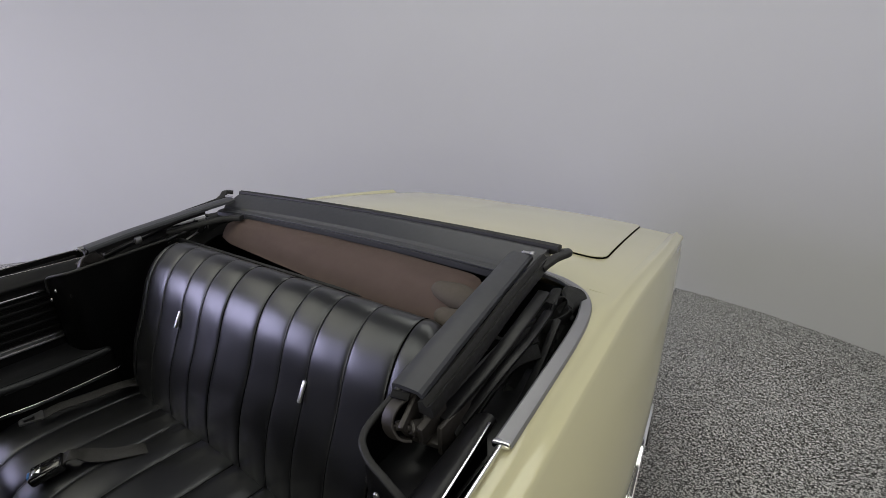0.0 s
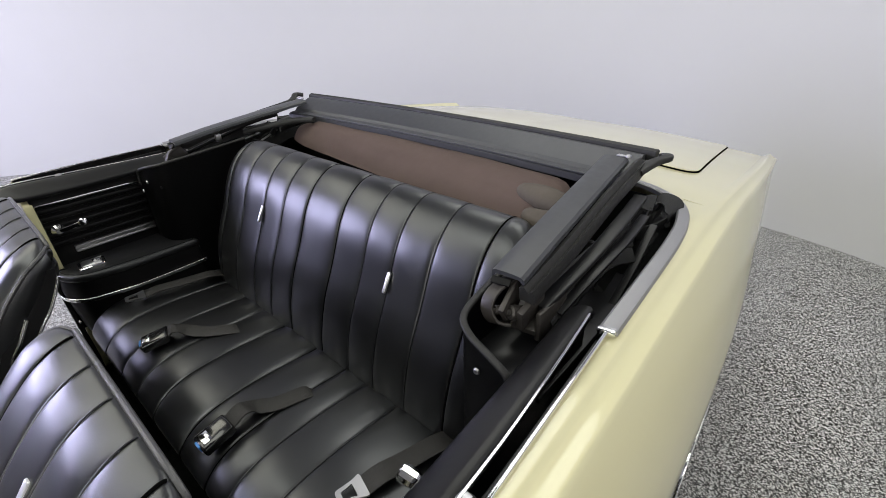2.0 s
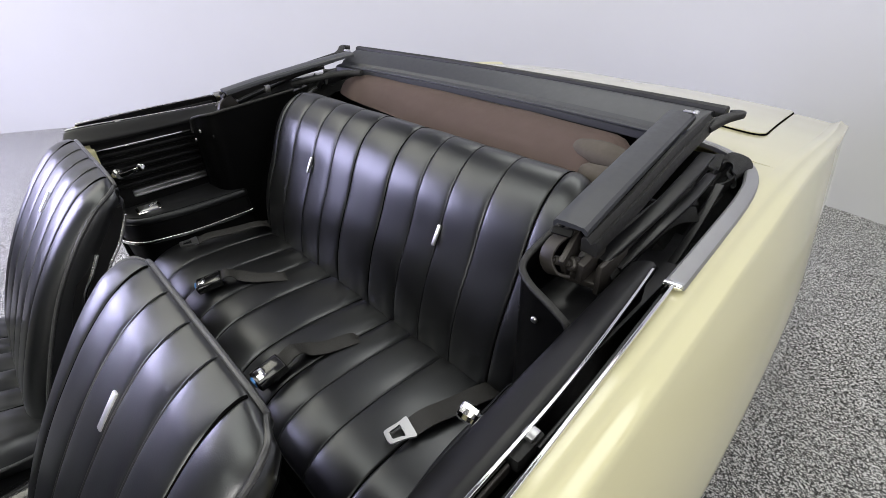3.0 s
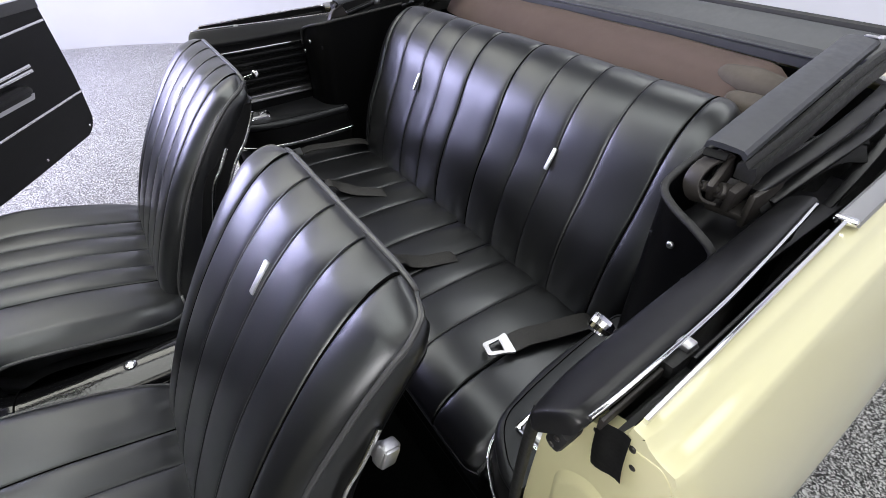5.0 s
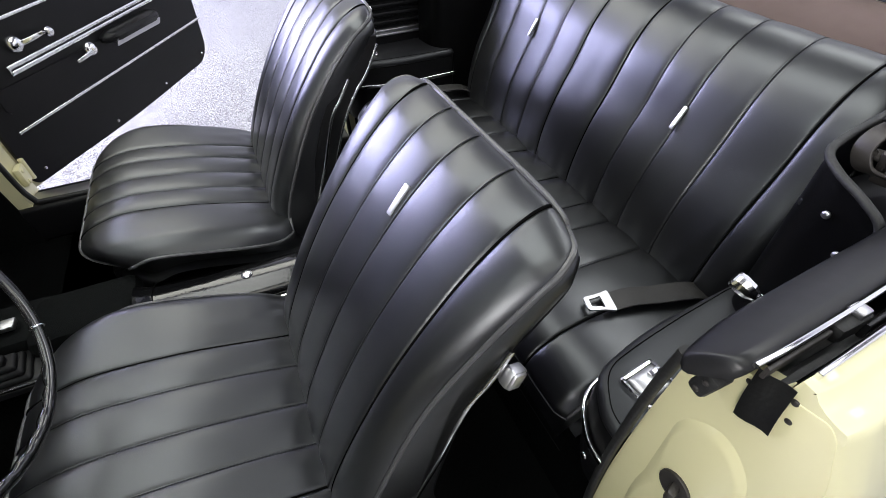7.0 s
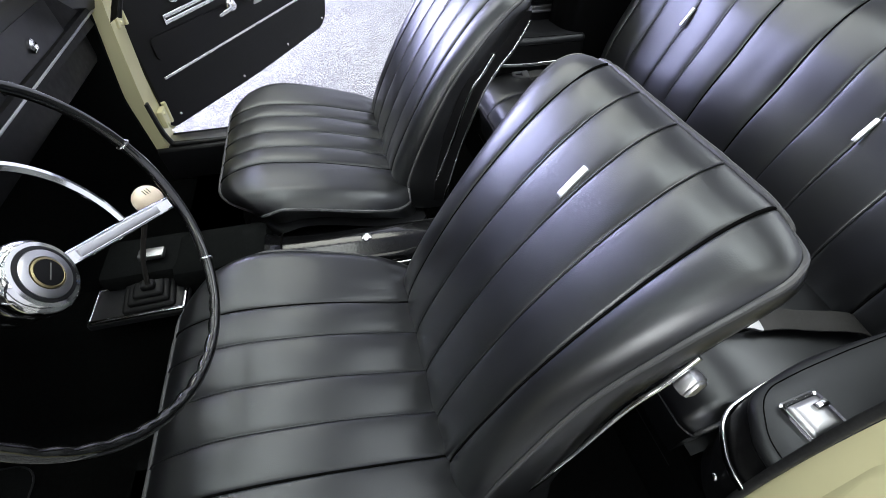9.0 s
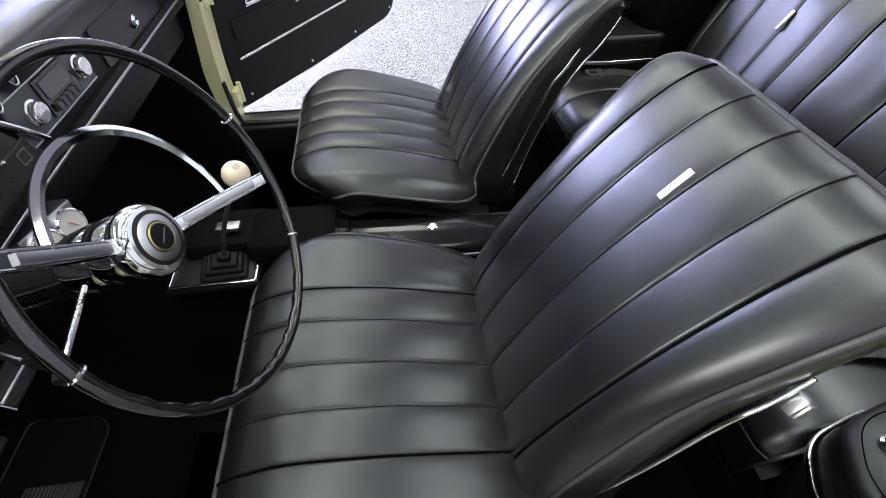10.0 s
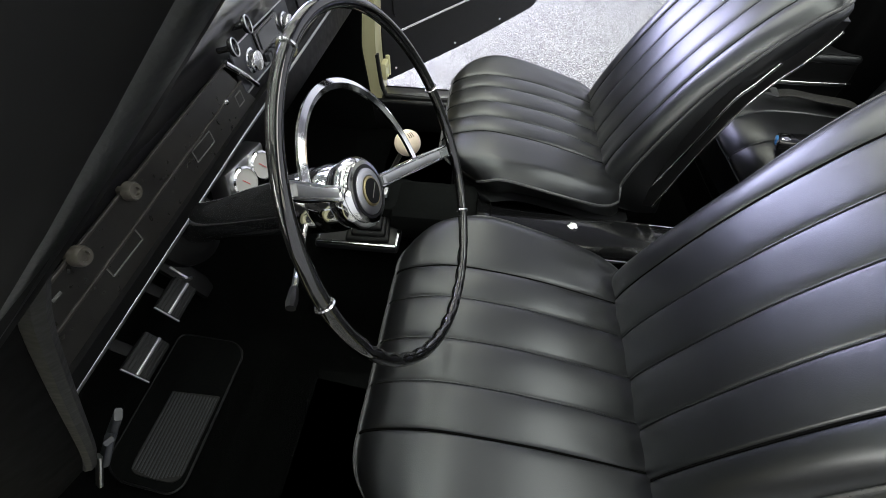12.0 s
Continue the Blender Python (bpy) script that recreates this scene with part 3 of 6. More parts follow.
def deck():
    bm = bmesh.new()
    rows = []
    for i in range(25):
        y = 0.485 + 0.935 * i / 24
        cx = lerp(CREST_X, y) - 0.034
        rows.append([Vector((cx * k / 16, y, crown(cx * k / 16, y))) for k in range(-16, 17)])
    rows.append([p + Vector((0, 0.012, -0.03)) for p in rows[-1]])
    rows.append([p + Vector((0, 0.03, -0.42)) for p in rows[-1]])
    grid(bm, rows)
    bmesh.ops.recalc_face_normals(bm, faces=bm.faces)
    bmesh.ops.solidify(bm, geom=bm.faces[:], thickness=0.004)
    part("rear_deck", bm, PAINT, car, "pale yellow rear deck", 50)
    lid = round_corners([(-0.648, 0.715), (0.648, 0.715), (0.585, 1.425), (-0.585, 1.425)], [0.06, 0.06, 0.02, 0.02], 5)
    fine = []
    for p, q in zip(lid, lid[1:] + lid[:1]):
        n = max(1, int((Vector(q) - Vector(p)).length / 0.05))
        fine += [Vector(p).lerp(Vector(q), k / n) for k in range(n)]
    lid = fine
    def sheet(name, grow, lift, material, label):
        bm = bmesh.new()
        k = len(lid)
        c = Vector((0, 1.07))
        rows = []
        for f in [q / 12 for q in range(13)]:
            ring = []
            for p in lid:
                q = c + (Vector(p) - c) * f
                q += (Vector(p) - c).normalized() * grow * (f == 1)
                ring.append(Vector((q.x, q.y, crown(q.x, min(q.y, 1.42)) + (lift if f < 1 else lift - 0.0015))))
            rows.append(ring)
        rows = rows[1:]
        vs = grid(bm, rows, True)
        bm.faces.new(vs[0])
        low = [bm.verts.new(v.co - Vector((0, 0, 0.009))) for v in vs[-1]]
        for j in range(k):
            bm.faces.new((vs[-1][j], vs[-1][(j + 1) % k], low[(j + 1) % k], low[j]))
        part(name, bm, material, car, label, 50)
    sheet("lid_gap", 0.0024, 0.0056, SEAM, "dark shut line round the boot lid")
    sheet("boot_lid", 0.0, 0.0076, PAINT, "pale yellow boot lid")


deck()


def tail():
    bm = bmesh.new()
    half = [(0.0, 0.822), (0.35, 0.812), (0.55, 0.796), (0.66, 0.785), (0.70, 0.790), (0.728, 0.782), (0.742, 0.74), (0.745, 0.66), (0.735, 0.50), (0.70, 0.26), (0.0, 0.26)]
    edge = half + [(-x, z) for x, z in half[-2:0:-1]]
    plate(bm, edge, lambda u, v, w: Vector((u, 1.398 + w, v)), 0.022, 0.004)
    part("tail_panel", bm, PAINT, car, "pale yellow tail panel")


tail()


def trims(s):
    """The bright mouldings along one side's waist."""
    bm = bmesh.new()
    path = spline([(s * 0.745, -0.038, 0.944), (s * 0.740, 0.10, 0.948), (s * 0.733, 0.24, 0.950), (s * 0.720, 0.34, 0.948), (s * 0.696, 0.415, 0.947), (s * 0.655, 0.455, 0.950),
                   (s * 0.58, 0.475, 0.957), (s * 0.35, 0.488, 0.970), (0, 0.493, 0.974)], 7)
    sweep(bm, path, [(-0.0110, -0.006), (0.0132, -0.006), (0.0130, -0.003), (0.0112, 0.0008), (0.006, 0.003), (-0.0075, 0.0045), (-0.0108, 0.002)])
    t = part("well_moulding", bm, SATIN, car, "wide satin bright moulding round the top well")
    bm = bmesh.new()
    rows = []
    for p in path:
        f = min(1, max(0, (p.y - 0.24) / 0.25))
        q = Vector((s * max(abs(p.x), 0.733), p.y, 0)) if p.y < 0.40 else Vector((p.x + s * (0.733 - abs(p.x)) * max(0, 1 - (p.y - 0.40) / 0.085) ** 0.5, max(p.y, 0.500), 0))
        q.z = lerp(CREST_Z, q.y) + 0.0012 if abs(q.x) > 0.70 else crown(abs(q.x), q.y) - 0.002
        rows.append([Vector((p.x, p.y, p.z - 0.006)), q])
    grid(bm, rows)
    part("well_corner", bm, PAINT, car, "pale yellow panel corner behind the well", 60)
    bm = bmesh.new()
    box(bm, (s * 0.7445, -0.041, 0.943), (0.024, 0.010, 0.009), 0.003, (0, 0, s * 14))
    part("moulding_tip", bm, CHROME, t, "polished moulding end cap")
    bm = bmesh.new()
    sweep(bm, spline([(s * 0.765, -0.424, 0.930), (s * 0.758, -0.28, 0.936), (s * 0.745, -0.035, 0.942)], 6), rrect(0.0045, 0.008, 0.0015))
    part("belt_moulding", bm, CHROME, car, "thin chrome waist moulding")
    bm = bmesh.new()
    sweep(bm, spline([(s * 0.738, -0.453, 0.925), (s * 0.738, -0.40, 0.927), (s * 0.730, -0.25, 0.924), (s * 0.713, -0.08, 0.924), (s * 0.704, 0.0, 0.926)], 6), rrect(0.0045, 0.006, 0.0015))
    part("inner_belt_moulding", bm, CHROME, car, "thin chrome inner waist moulding")
    bm = bmesh.new()
    sweep(bm, spline([(s * 0.748, -0.43, 0.895), (s * 0.744, -0.2, 0.905), (s * 0.735, 0.02, 0.915)], 6), [(-0.006, -0.03), (0.008, -0.03), (0.008, 0.004), (0.002, 0.004), (0.002, -0.02), (-0.006, -0.02)])
    part("window_channel", bm, RUBBER, car, "black window slot seal")
    bm = bmesh.new()
    edge = spline([(s * 0.762, -0.422, 0.930), (s * 0.755, -0.28, 0.935), (s * 0.742, -0.035, 0.941)], 6)
    grid(bm, [edge, [p + Vector((-s * 0.004, 0, -0.03)) for p in edge], [p + Vector((-s * 0.02, 0, -0.10)) for p in edge]])
    bmesh.ops.solidify(bm, geom=bm.faces[:], thickness=0.002)
    part("slot_liner", bm, MATTE, car, "black lining of the window slot")
    bm = bmesh.new()
    sweep(bm, spline([(s * 0.750, -0.33, 0.912), (s * 0.747, -0.24, 0.914), (s * 0.738, -0.05, 0.922)], 5), rrect(0.005, 0.016, 0.002))
    part("glass_edge", bm, BLACK, car)
    bm = bmesh.new()
    box(bm, (s * 0.738, -0.326, 0.924), (0.014, 0.016, 0.008), 0.003)
    part("glass_stop", bm, STEEL, car, "small bright glass stop")
    # padded rail, a wide flattened roll between its inner and outer edge
    bm = bmesh.new()
    inner = spline([(0.703, -0.476, 0.888), (0.697, -0.470, 0.890), (0.690, -0.44, 0.891), (0.684, -0.40, 0.890), (0.678, -0.3, 0.892), (0.672, -0.15, 0.897), (0.664, 0.02, 0.900)], 6)
    outer = spline([(0.730, -0.463, 0.914), (0.735, -0.456, 0.921), (0.737, -0.44, 0.924), (0.735, -0.40, 0.924), (0.729, -0.3, 0.922), (0.718, -0.15, 0.921), (0.702, 0.02, 0.921)], 6)
    rows = []
    for k, (p, q) in enumerate(zip(inner, outer)):
        d = q - p
        up = Vector((-d.z, 0, d.x)).normalized()
        thick = 0.010 * min(1, 0.50 + k / 7)
        ring = [p + d * f + up * thick * (4 * f * (1 - f)) ** 0.33 for f in [j / 12 for j in range(13)]]
        ring += [q + up * -0.004, q - up * 0.009 - d * 0.1, p - up * 0.006 + d * 0.1, p - up * 0.003]
        rows.append([Vector((s * v.x, v.y, v.z)) for v in ring])
    vs = grid(bm, rows, True)
    bm.faces.new(vs[0])
    bm.faces.new(vs[-1])
    rail = part("padded_rail", bm, BLACK, car, "satin black padded waist rail", 60)
    bm = bmesh.new()
    sweep(bm, [(s * x, y, z) for x, y, z in ((0.744, -0.446, 0.918), (0.742, -0.41, 0.915), (0.740, -0.362, 0.913))], rrect(0.004, 0.012, 0.0015))
    part("regulator_arm", bm, DULL, rail, "oily steel glass guide in the slot")
    bm = bmesh.new()
    box(bm, (s * 0.740, -0.335, 0.912), (0.016, 0.045, 0.020), 0.006)
    part("glass_clamp", bm, RUBBER, rail, "black rubber glass clamp")


for s in (1, -1):
    trims(s)


def jamb(s):
    """The painted face of the body behind the door opening."""
    at = lambda u, v, w: Vector((s * u, -0.432 - w, v))
    bm = bmesh.new()
    edge = round_corners([(0.690, 0.876), (0.735, 0.893), (0.766, 0.903), (0.792, 0.9095), (0.8015, 0.902), (0.821, 0.857), (0.8375, 0.796), (0.8465, 0.742), (0.836, 0.65), (0.830, 0.5), (0.803, 0.26), (0.69, 0.30), (0.682, 0.40), (0.676, 0.55), (0.679, 0.70)],
                         [0.01, 0.02, 0.004, 0.004, 0.01, 0.02, 0.02, 0.03, 0.03, 0.08, 0.03, 0.05, 0.05, 0.05, 0.08], 5)
    plate(bm, edge, lambda u, v, w: at(u, v, w - 0.0193), 0.02, 0.0006)
    p = part("door_pillar", bm, JAMB, car, "pale yellow door pillar face", 30)
    bm = bmesh.new()
    rise = round_corners([(0.708, 0.79), (0.75, 0.825), (0.79, 0.80), (0.815, 0.72), (0.808, 0.56), (0.775, 0.45), (0.72, 0.45), (0.704, 0.60)], 0.04, 5)
    k = len(rise)
    mid = sum((Vector(q) for q in rise), Vector((0, 0))) / k
    rows = [[at(*(Vector(q) + (mid - Vector(q)).normalized() * (0.028 * f)), 0.006 * (0.5 - 0.5 * math.cos(math.pi * f)) - 0.001) for q in rise] for f in [j / 6 for j in range(7)]]
    vs = grid(bm, rows, True)
    bm.faces.new(vs[-1])
    part("pressed_panel", bm, JAMB, p, "", 60)
    bm = bmesh.new()
    plate(bm, [(0.750 + 0.020 * math.cos(a), 0.682 + 0.022 * math.sin(a)) for a in [2 * math.pi * q / 20 for q in range(20)]], lambda u, v, w: at(u, v, w + 0.0045), 0.004, 0.001)
    box(bm, (s * 0.753, -0.446, 0.684), (0.010, 0.020, 0.020), 0.004, (0, 0, 20))
    part("striker", bm, DULL, p, "grey steel door striker")
    bm = bmesh.new()
    box(bm, (s * 0.719, -0.450, 0.872), (0.018, 0.024, 0.034), 0.005, (0, s * 14, 0))
    r = part("rubber_stop", bm, RUBBER, p, "black rubber door stop")
    bm = bmesh.new()
    for z in (0.864, 0.879):
        stud(bm, (s * (0.719 + (z - 0.872) * 0.25), -0.461, z), (0, -1, 0), 0.0032, 0.003)
    part("screw", bm, DULL, r)
    for x, z in ((0.737, 0.885), (0.7685, 0.902), (0.774, 0.882)):
        bm = bmesh.new()
        stud(bm, (s * x, -0.431, z), (0, -1, 0), 0.0034, 0.003)
        part("screw", bm, DULL, p)
    bm = bmesh.new()
    rows = []
    for i in range(7):
        f = i / 6
        rows.append([Vector((s * (0.736 + 0.029 * k / 5 + 0.008 * f), -0.4335 - 0.006 * math.sin(f * 2.2) - 0.0012 * math.sin(k * 1.3), 0.906 + 0.008 * k / 5 - 0.058 * f + 0.003 * (k / 5) * f)) for k in range(6)])
    grid(bm, rows)
    bmesh.ops.solidify(bm, geom=bm.faces[:], thickness=0.003)
    part("felt_flap", bm, RUBBER, p, "black rubber flap hanging over the pillar")
    bm = bmesh.new()
    sweep(bm, spline([(s * 0.687, -0.446, 0.872), (s * 0.680, -0.446, 0.80), (s * 0.6755, -0.445, 0.70), (s * 0.673, -0.443, 0.58), (s * 0.676, -0.440, 0.46), (s * 0.684, -0.437, 0.37), (s * 0.70, -0.437, 0.30)], 6),
          rrect(0.011, 0.013, 0.004), up=(0, 1, 0))
    part("weatherstrip", bm, RUBBER, car, "black rubber door seal")


for s in (1, -1):
    jamb(s)


def interior_side(s):
    """Quarter trim, armrest and crank of one rear side."""
    face = lambda u, v, w: Vector((s * (0.70 - w), u, v))
    bm = bmesh.new()
    plate(bm, [(-0.418, 0.32), (0.0, 0.32), (0.0, 0.90), (-0.418, 0.90)], face, 0.008, 0.002)
    p = part("quarter_trim", bm, VINYL_PLAIN, car, "black ribbed quarter trim panel")
    for z in (0.75, 0.775, 0.80, 0.825, 0.848):
        bm = bmesh.new()
        box(bm, (s * 0.690, -0.274, z), (0.012, 0.275, 0.015), 0.006)
        part("rib", bm, VINYL_PLAIN, p)
    bm = bmesh.new()
    box(bm, (s * 0.688, -0.272, 0.867), (0.010, 0.28, 0.007), 0.003)
    part("thin_moulding", bm, CHROME, p, "thin chrome moulding")
    bm = bmesh.new()
    box(bm, (s * 0.688, -0.25, 0.728), (0.012, 0.235, 0.007), 0.003)
    box(bm, (s * 0.688, -0.25, 0.714), (0.012, 0.235, 0.007), 0.003)
    box(bm, (s * 0.690, -0.25, 0.721), (0.008, 0.235, 0.02), 0.002)
    part("wide_moulding", bm, STEEL, p, "wide grooved chrome moulding")
    # armrest
    plan = round_corners([(0.674, -0.442), (0.640, -0.440), (0.580, -0.405), (0.550, -0.28), (0.545, -0.08), (0.70, -0.08), (0.70, -0.412), (0.674, -0.412)], [0.004, 0.05, 0.05, 0.08, 0.02, 0.01, 0.002, 0.002], 6)
    bm = bmesh.new()
    top = lambda y: (0.650 if s > 0 else 0.680) + 0.004 * (y + 0.43) / 0.3
    c = Vector((0.64, -0.26))
    def stack(rings):
        rows = []
        for grow, dz in rings:
            ring = []
            for q in plan:
                d = (q - c).normalized()
                q2 = q + d * grow if q.x < 0.673 else q
                ring.append(Vector((s * q2.x, q2.y, top(q.y) + dz)))
            rows.append(ring)
        vs = grid(bm, rows, True)
        bm.faces.new(vs[0][::-1])
        bm.faces.new(vs[-1])
    # sides take a duller black than the pad, which puts in their shade
    stack(((-0.014, -0.20), (-0.006, -0.13), (0.0, -0.06), (-0.004, -0.022), (-0.012, -0.020)))
    arm = part("armrest", bm, MATTE, car, "black padded rear armrest", 40)
    bm = bmesh.new()
    stack(((-0.010, -0.021), (-0.004, -0.020), (-0.001, -0.015), (-0.002, -0.009), (-0.006, -0.0035), (-0.013, -0.0005), (-0.05, 0.002)))
    part("armrest_pad", bm, ARMVINYL, arm, "flat padded black vinyl top", 40)
    bm = bmesh.new()
    inner = [q for q in plan if q.x < 0.672]
    sweep(bm, [(s * (q + (q - c).normalized() * 0.006).x, (q + (q - c).normalized() * 0.006).y, top(q.y) - 0.075) for q in inner], rrect(0.006, 0.011, 0.002))
    part("armrest_moulding", bm, CHROME, arm, "chrome moulding round the armrest")
    bm = bmesh.new()
    tube(bm, [(s * (q + (c - q).normalized() * 0.015).x, (q + (c - q).normalized() * 0.015).y, top(q.y)) for q in inner], 0.0008, 6)
    part("stitching", bm, SEAM, arm, "dark stitched line along the edge")
    # ashtray
    m = Matrix.Translation((s * 0.633, -0.353, top(-0.353) + 0.0015)) @ pose(0, 0, 0, 2, 0, s * 6)
    bm = bmesh.new()
    o = rrect(0.058, 0.066, 0.008, 4)
    i = rrect(0.046, 0.054, 0.005, 4)
    grid(bm, [[m @ Vector((x, y, z)) for x, y in r] for r, z in ((o, 0), (o, 0.005), (rrect(0.053, 0.061, 0.007, 4), 0.007), (i, 0.006), (i, 0.001))], True)
    a = part("ashtray", bm, CHROME, arm, "chrome-framed ashtray lid")
    bm = bmesh.new()
    vs = grid(bm, [[m @ Vector((x * f, y * f, z)) for x, y in rrect(0.043, 0.051, 0.005, 4)] for f, z in ((1, 0.001), (1, 0.006), (0.94, 0.0085), (0.7, 0.0105), (0.35, 0.0115))], True)
    bm.faces.new(vs[-1])
    part("ashtray_lid", bm, STEEL, a, "slightly domed bright lid", 50)
    bm = bmesh.new()
    box(bm, (0, 0, 0), (0.011, 0.022, 0.009), 0.003)
    for v in bm.verts:
        v.co.x *= 0.6 - 25 * v.co.y if v.co.y < 0 else 0.9
        v.co = m @ (v.co + Vector((s * -0.008, 0.013, 0.013)))
    part("ashtray_tab", bm, CHROME, a)
    bm = bmesh.new()
    stud(bm, (s * 0.640, -0.438, 0.52), (0, -1, 0.2), 0.006, 0.004)
    part("screw", bm, CHROME, arm)
    # hinge well panel
    bm = bmesh.new()
    lip = spline([(s * 0.545, 0.14, 0.955), (s * 0.553, 0.02, 0.944), (s * 0.560, -0.07, 0.936), (s * 0.570, -0.118, 0.930), (s * 0.598, -0.140, 0.924), (s * 0.64, -0.148, 0.912), (s * 0.668, -0.150, 0.895), (s * 0.676, -0.152, 0.86)], 6)
    low = [Vector((p.x, p.y - 0.004, 0.50)) for p in lip]
    rows = [[p.lerp(q, f) for p, q in zip(lip, low)] for f in (0, 0.2, 0.5, 1)]
    grid(bm, rows)
    bmesh.ops.solidify(bm, geom=bm.faces[:], thickness=0.006)
    w = part("hinge_panel", bm, VINYL_PLAIN, car, "black vinyl panel before the hood hinge")
    bm = bmesh.new()
    sweep(bm, lip, rrect(0.011, 0.008, 0.0035))
    part("panel_lip", bm, RUBBER, w, "dark grey rolled lip")
    for x, y, z in ((0.617, -0.148, 0.876), (0.654, -0.156, 0.843)):
        bm = bmesh.new()
        stud(bm, (s * x, y, z), (0, -1, 0), 0.0055, 0.004)
        part("screw", bm, STEEL, w)
    bm = bmesh.new()
    box(bm, (s * 0.64, 0.05, 0.862), (0.13, 0.36, 0.01), 0.002)
    part("well_shelf", bm, BLACK, w)
    bm = bmesh.new()
    rows = []
    for d in (0.0, -0.14, -0.30):
        rows.append([Vector((s * x, y, 0.94 + d)) for x, y in ((0.735, -0.02), (0.732, 0.15), (0.725, 0.30), (0.70, 0.40), (0.65, 0.45), (0.5, 0.468), (0, 0.475))])
    grid(bm, rows)
    bmesh.ops.solidify(bm, geom=bm.faces[:], thickness=0.003)
    part("well_liner", bm, TOPCLOTH, car, "black well lining")


for s in (1, -1):
    interior_side(s)


def crank(s, pivot, knob):
    bm = bmesh.new()
    lathe(bm, [(0.018, 0), (0.017, 0.006), (0.010, 0.016), (0.008, 0.02)], axis(pivot, (-s, 0, 0)), 16)
    a, b = Vector(pivot) + Vector((-s * 0.016, 0, 0)), Vector(knob)
    sweep(bm, [a, a.lerp(b, 0.5) + Vector((-s * 0.004, 0, 0)), b], rrect(0.012, 0.006, 0.002), up=(1, 0, 0))
    lathe(bm, [(0.005, -0.006), (0.006, 0.002), (0.008, 0.006), (0.0105, 0.010), (0.0115, 0.023), (0.0105, 0.029), (0.008, 0.031), (0.0005, 0.032)], axis(b, (-s, -0.3, 0.35)), 10)
    return part("window_crank", bm, CHROME, car, "chrome window crank with faceted knob", 25)


crank(1, (0.690, -0.275, 0.80), (0.662, -0.305, 0.848))
crank(-1, (-0.690, -0.385, 0.79), (-0.650, -0.325, 0.805))


def cabin():
    """Floor, tunnel, sills and bulkheads."""
    bm = bmesh.new()
    rows = []
    for y, base, hump in ((-1.98, 0.58, 0.0), (-1.86, 0.38, 0.04), (-1.74, 0.262, 0.13), (-1.60, 0.245, 0.17), (-1.40, 0.24, 0.19), (-1.1, 0.24, 0.19), (-0.8, 0.245, 0.18), (-0.55, 0.25, 0.17), (-0.42, 0.26, 0.17), (-0.40, 0.40, 0.08), (0.1, 0.45, 0.0)):
        rows.append([Vector((x, y, base + hump * math.exp(-(abs(x) / 0.135) ** 4))) for x in [-0.78 + 1.56 * k / 40 for k in range(41)]])
    grid(bm, rows)
    bmesh.ops.solidify(bm, geom=bm.faces[:], thickness=-0.01)
    part("cabin_carpet", bm, CARPET, car, "black cut-pile cabin carpet", 60)
    for s in (1, -1):
        bm = bmesh.new()
        sweep(bm, [(s * 0.79, -1.52, 0.30), (s * 0.79, -0.43, 0.30)], rrect(0.12, 0.125, 0.012))
        sill = part("door_sill", bm, BLACK, car, "black carpeted door sill")
        bm = bmesh.new()
        box(bm, (s * 0.79, -0.98, 0.366), (0.055, 1.0, 0.006), 0.002)
        part("sill_plate", bm, STEEL, sill, "ribbed bright sill plate")
        bm = bmesh.new()
        plate(bm, round_corners([(-1.95, 0.18), (-1.47, 0.20), (-1.50, 0.55), (-1.47, 0.80), (-1.47, 0.92), (-1.95, 0.92)], 0.03), lambda u, v, w: Vector((s * (0.74 - w), u, v)), 0.012)
        part("kick_panel", bm, CARPET, car, "black kick panel")
        bm = bmesh.new()
        at = lambda u, v, w: Vector((s * (0.745 + w), u, v))
        plate(bm, round_corners([(-1.62, 0.24), (-1.44, 0.30), (-1.452, 0.38), (-1.458, 0.52), (-1.44, 0.78), (-1.42, 0.93), (-1.62, 0.94)], [0.01, 0.05, 0.06, 0.1, 0.1, 0.02, 0.01]), at, 0.105, 0.006)
        post = part("hinge_pillar", bm, JAMB, car, "pale yellow hinge pillar", 30)
        for z in (0.44, 0.76):
            bm = bmesh.new()
            box(bm, (s * 0.81, -1.444, z), (0.05, 0.02, 0.06), 0.006)
            lathe(bm, [(0.008, -0.035), (0.008, 0.035)], Matrix.Translation((s * 0.845, -1.438, z)), 10)
            part("door_hinge", bm, JAMB, post, "painted door hinge")
            for q in (-0.018, 0.018):
                bm = bmesh.new()
                stud(bm, (s * 0.80, -1.434, z + q), (0, 1, 0), 0.007, 0.005)
                part("hinge_bolt", bm, JAMB, post)
        bm = bmesh.new()
        sweep(bm, spline([(s * 0.752, -1.455, 0.52), (s * 0.752, -1.44, 0.39), (s * 0.754, -1.38, 0.368), (s * 0.754, -1.0, 0.366), (s * 0.754, -0.5, 0.366)], 5), rrect(0.014, 0.016, 0.005), up=(1, 0, 0))
        part("opening_seal", bm, RUBBER, car, "black door opening seal")
    for s in (1, -1):
        lace = spline([(s * 0.690, -1.165, 1.150), (s * 0.675, -1.230, 1.072), (s * 0.668, -1.275, 0.995), (s * 0.656, -1.357, 0.843), (s * 0.657, -1.380, 0.80)], 6)
        # the foot is black in place of yellow paint in shade
        for name, run, material, text in (("screen_post_trim", lace[:12], MATTE, "black garnish at the foot of the screen post"), ("screen_post_foot", lace[11:], MATTE, "screen post foot, black for shaded yellow paint")):
            bm = bmesh.new()
            grid(bm, [run, [p + Vector((s * 0.022, -0.012, -0.006)) for p in run], [p + Vector((s * 0.06, -0.05, -0.03)) for p in run]])
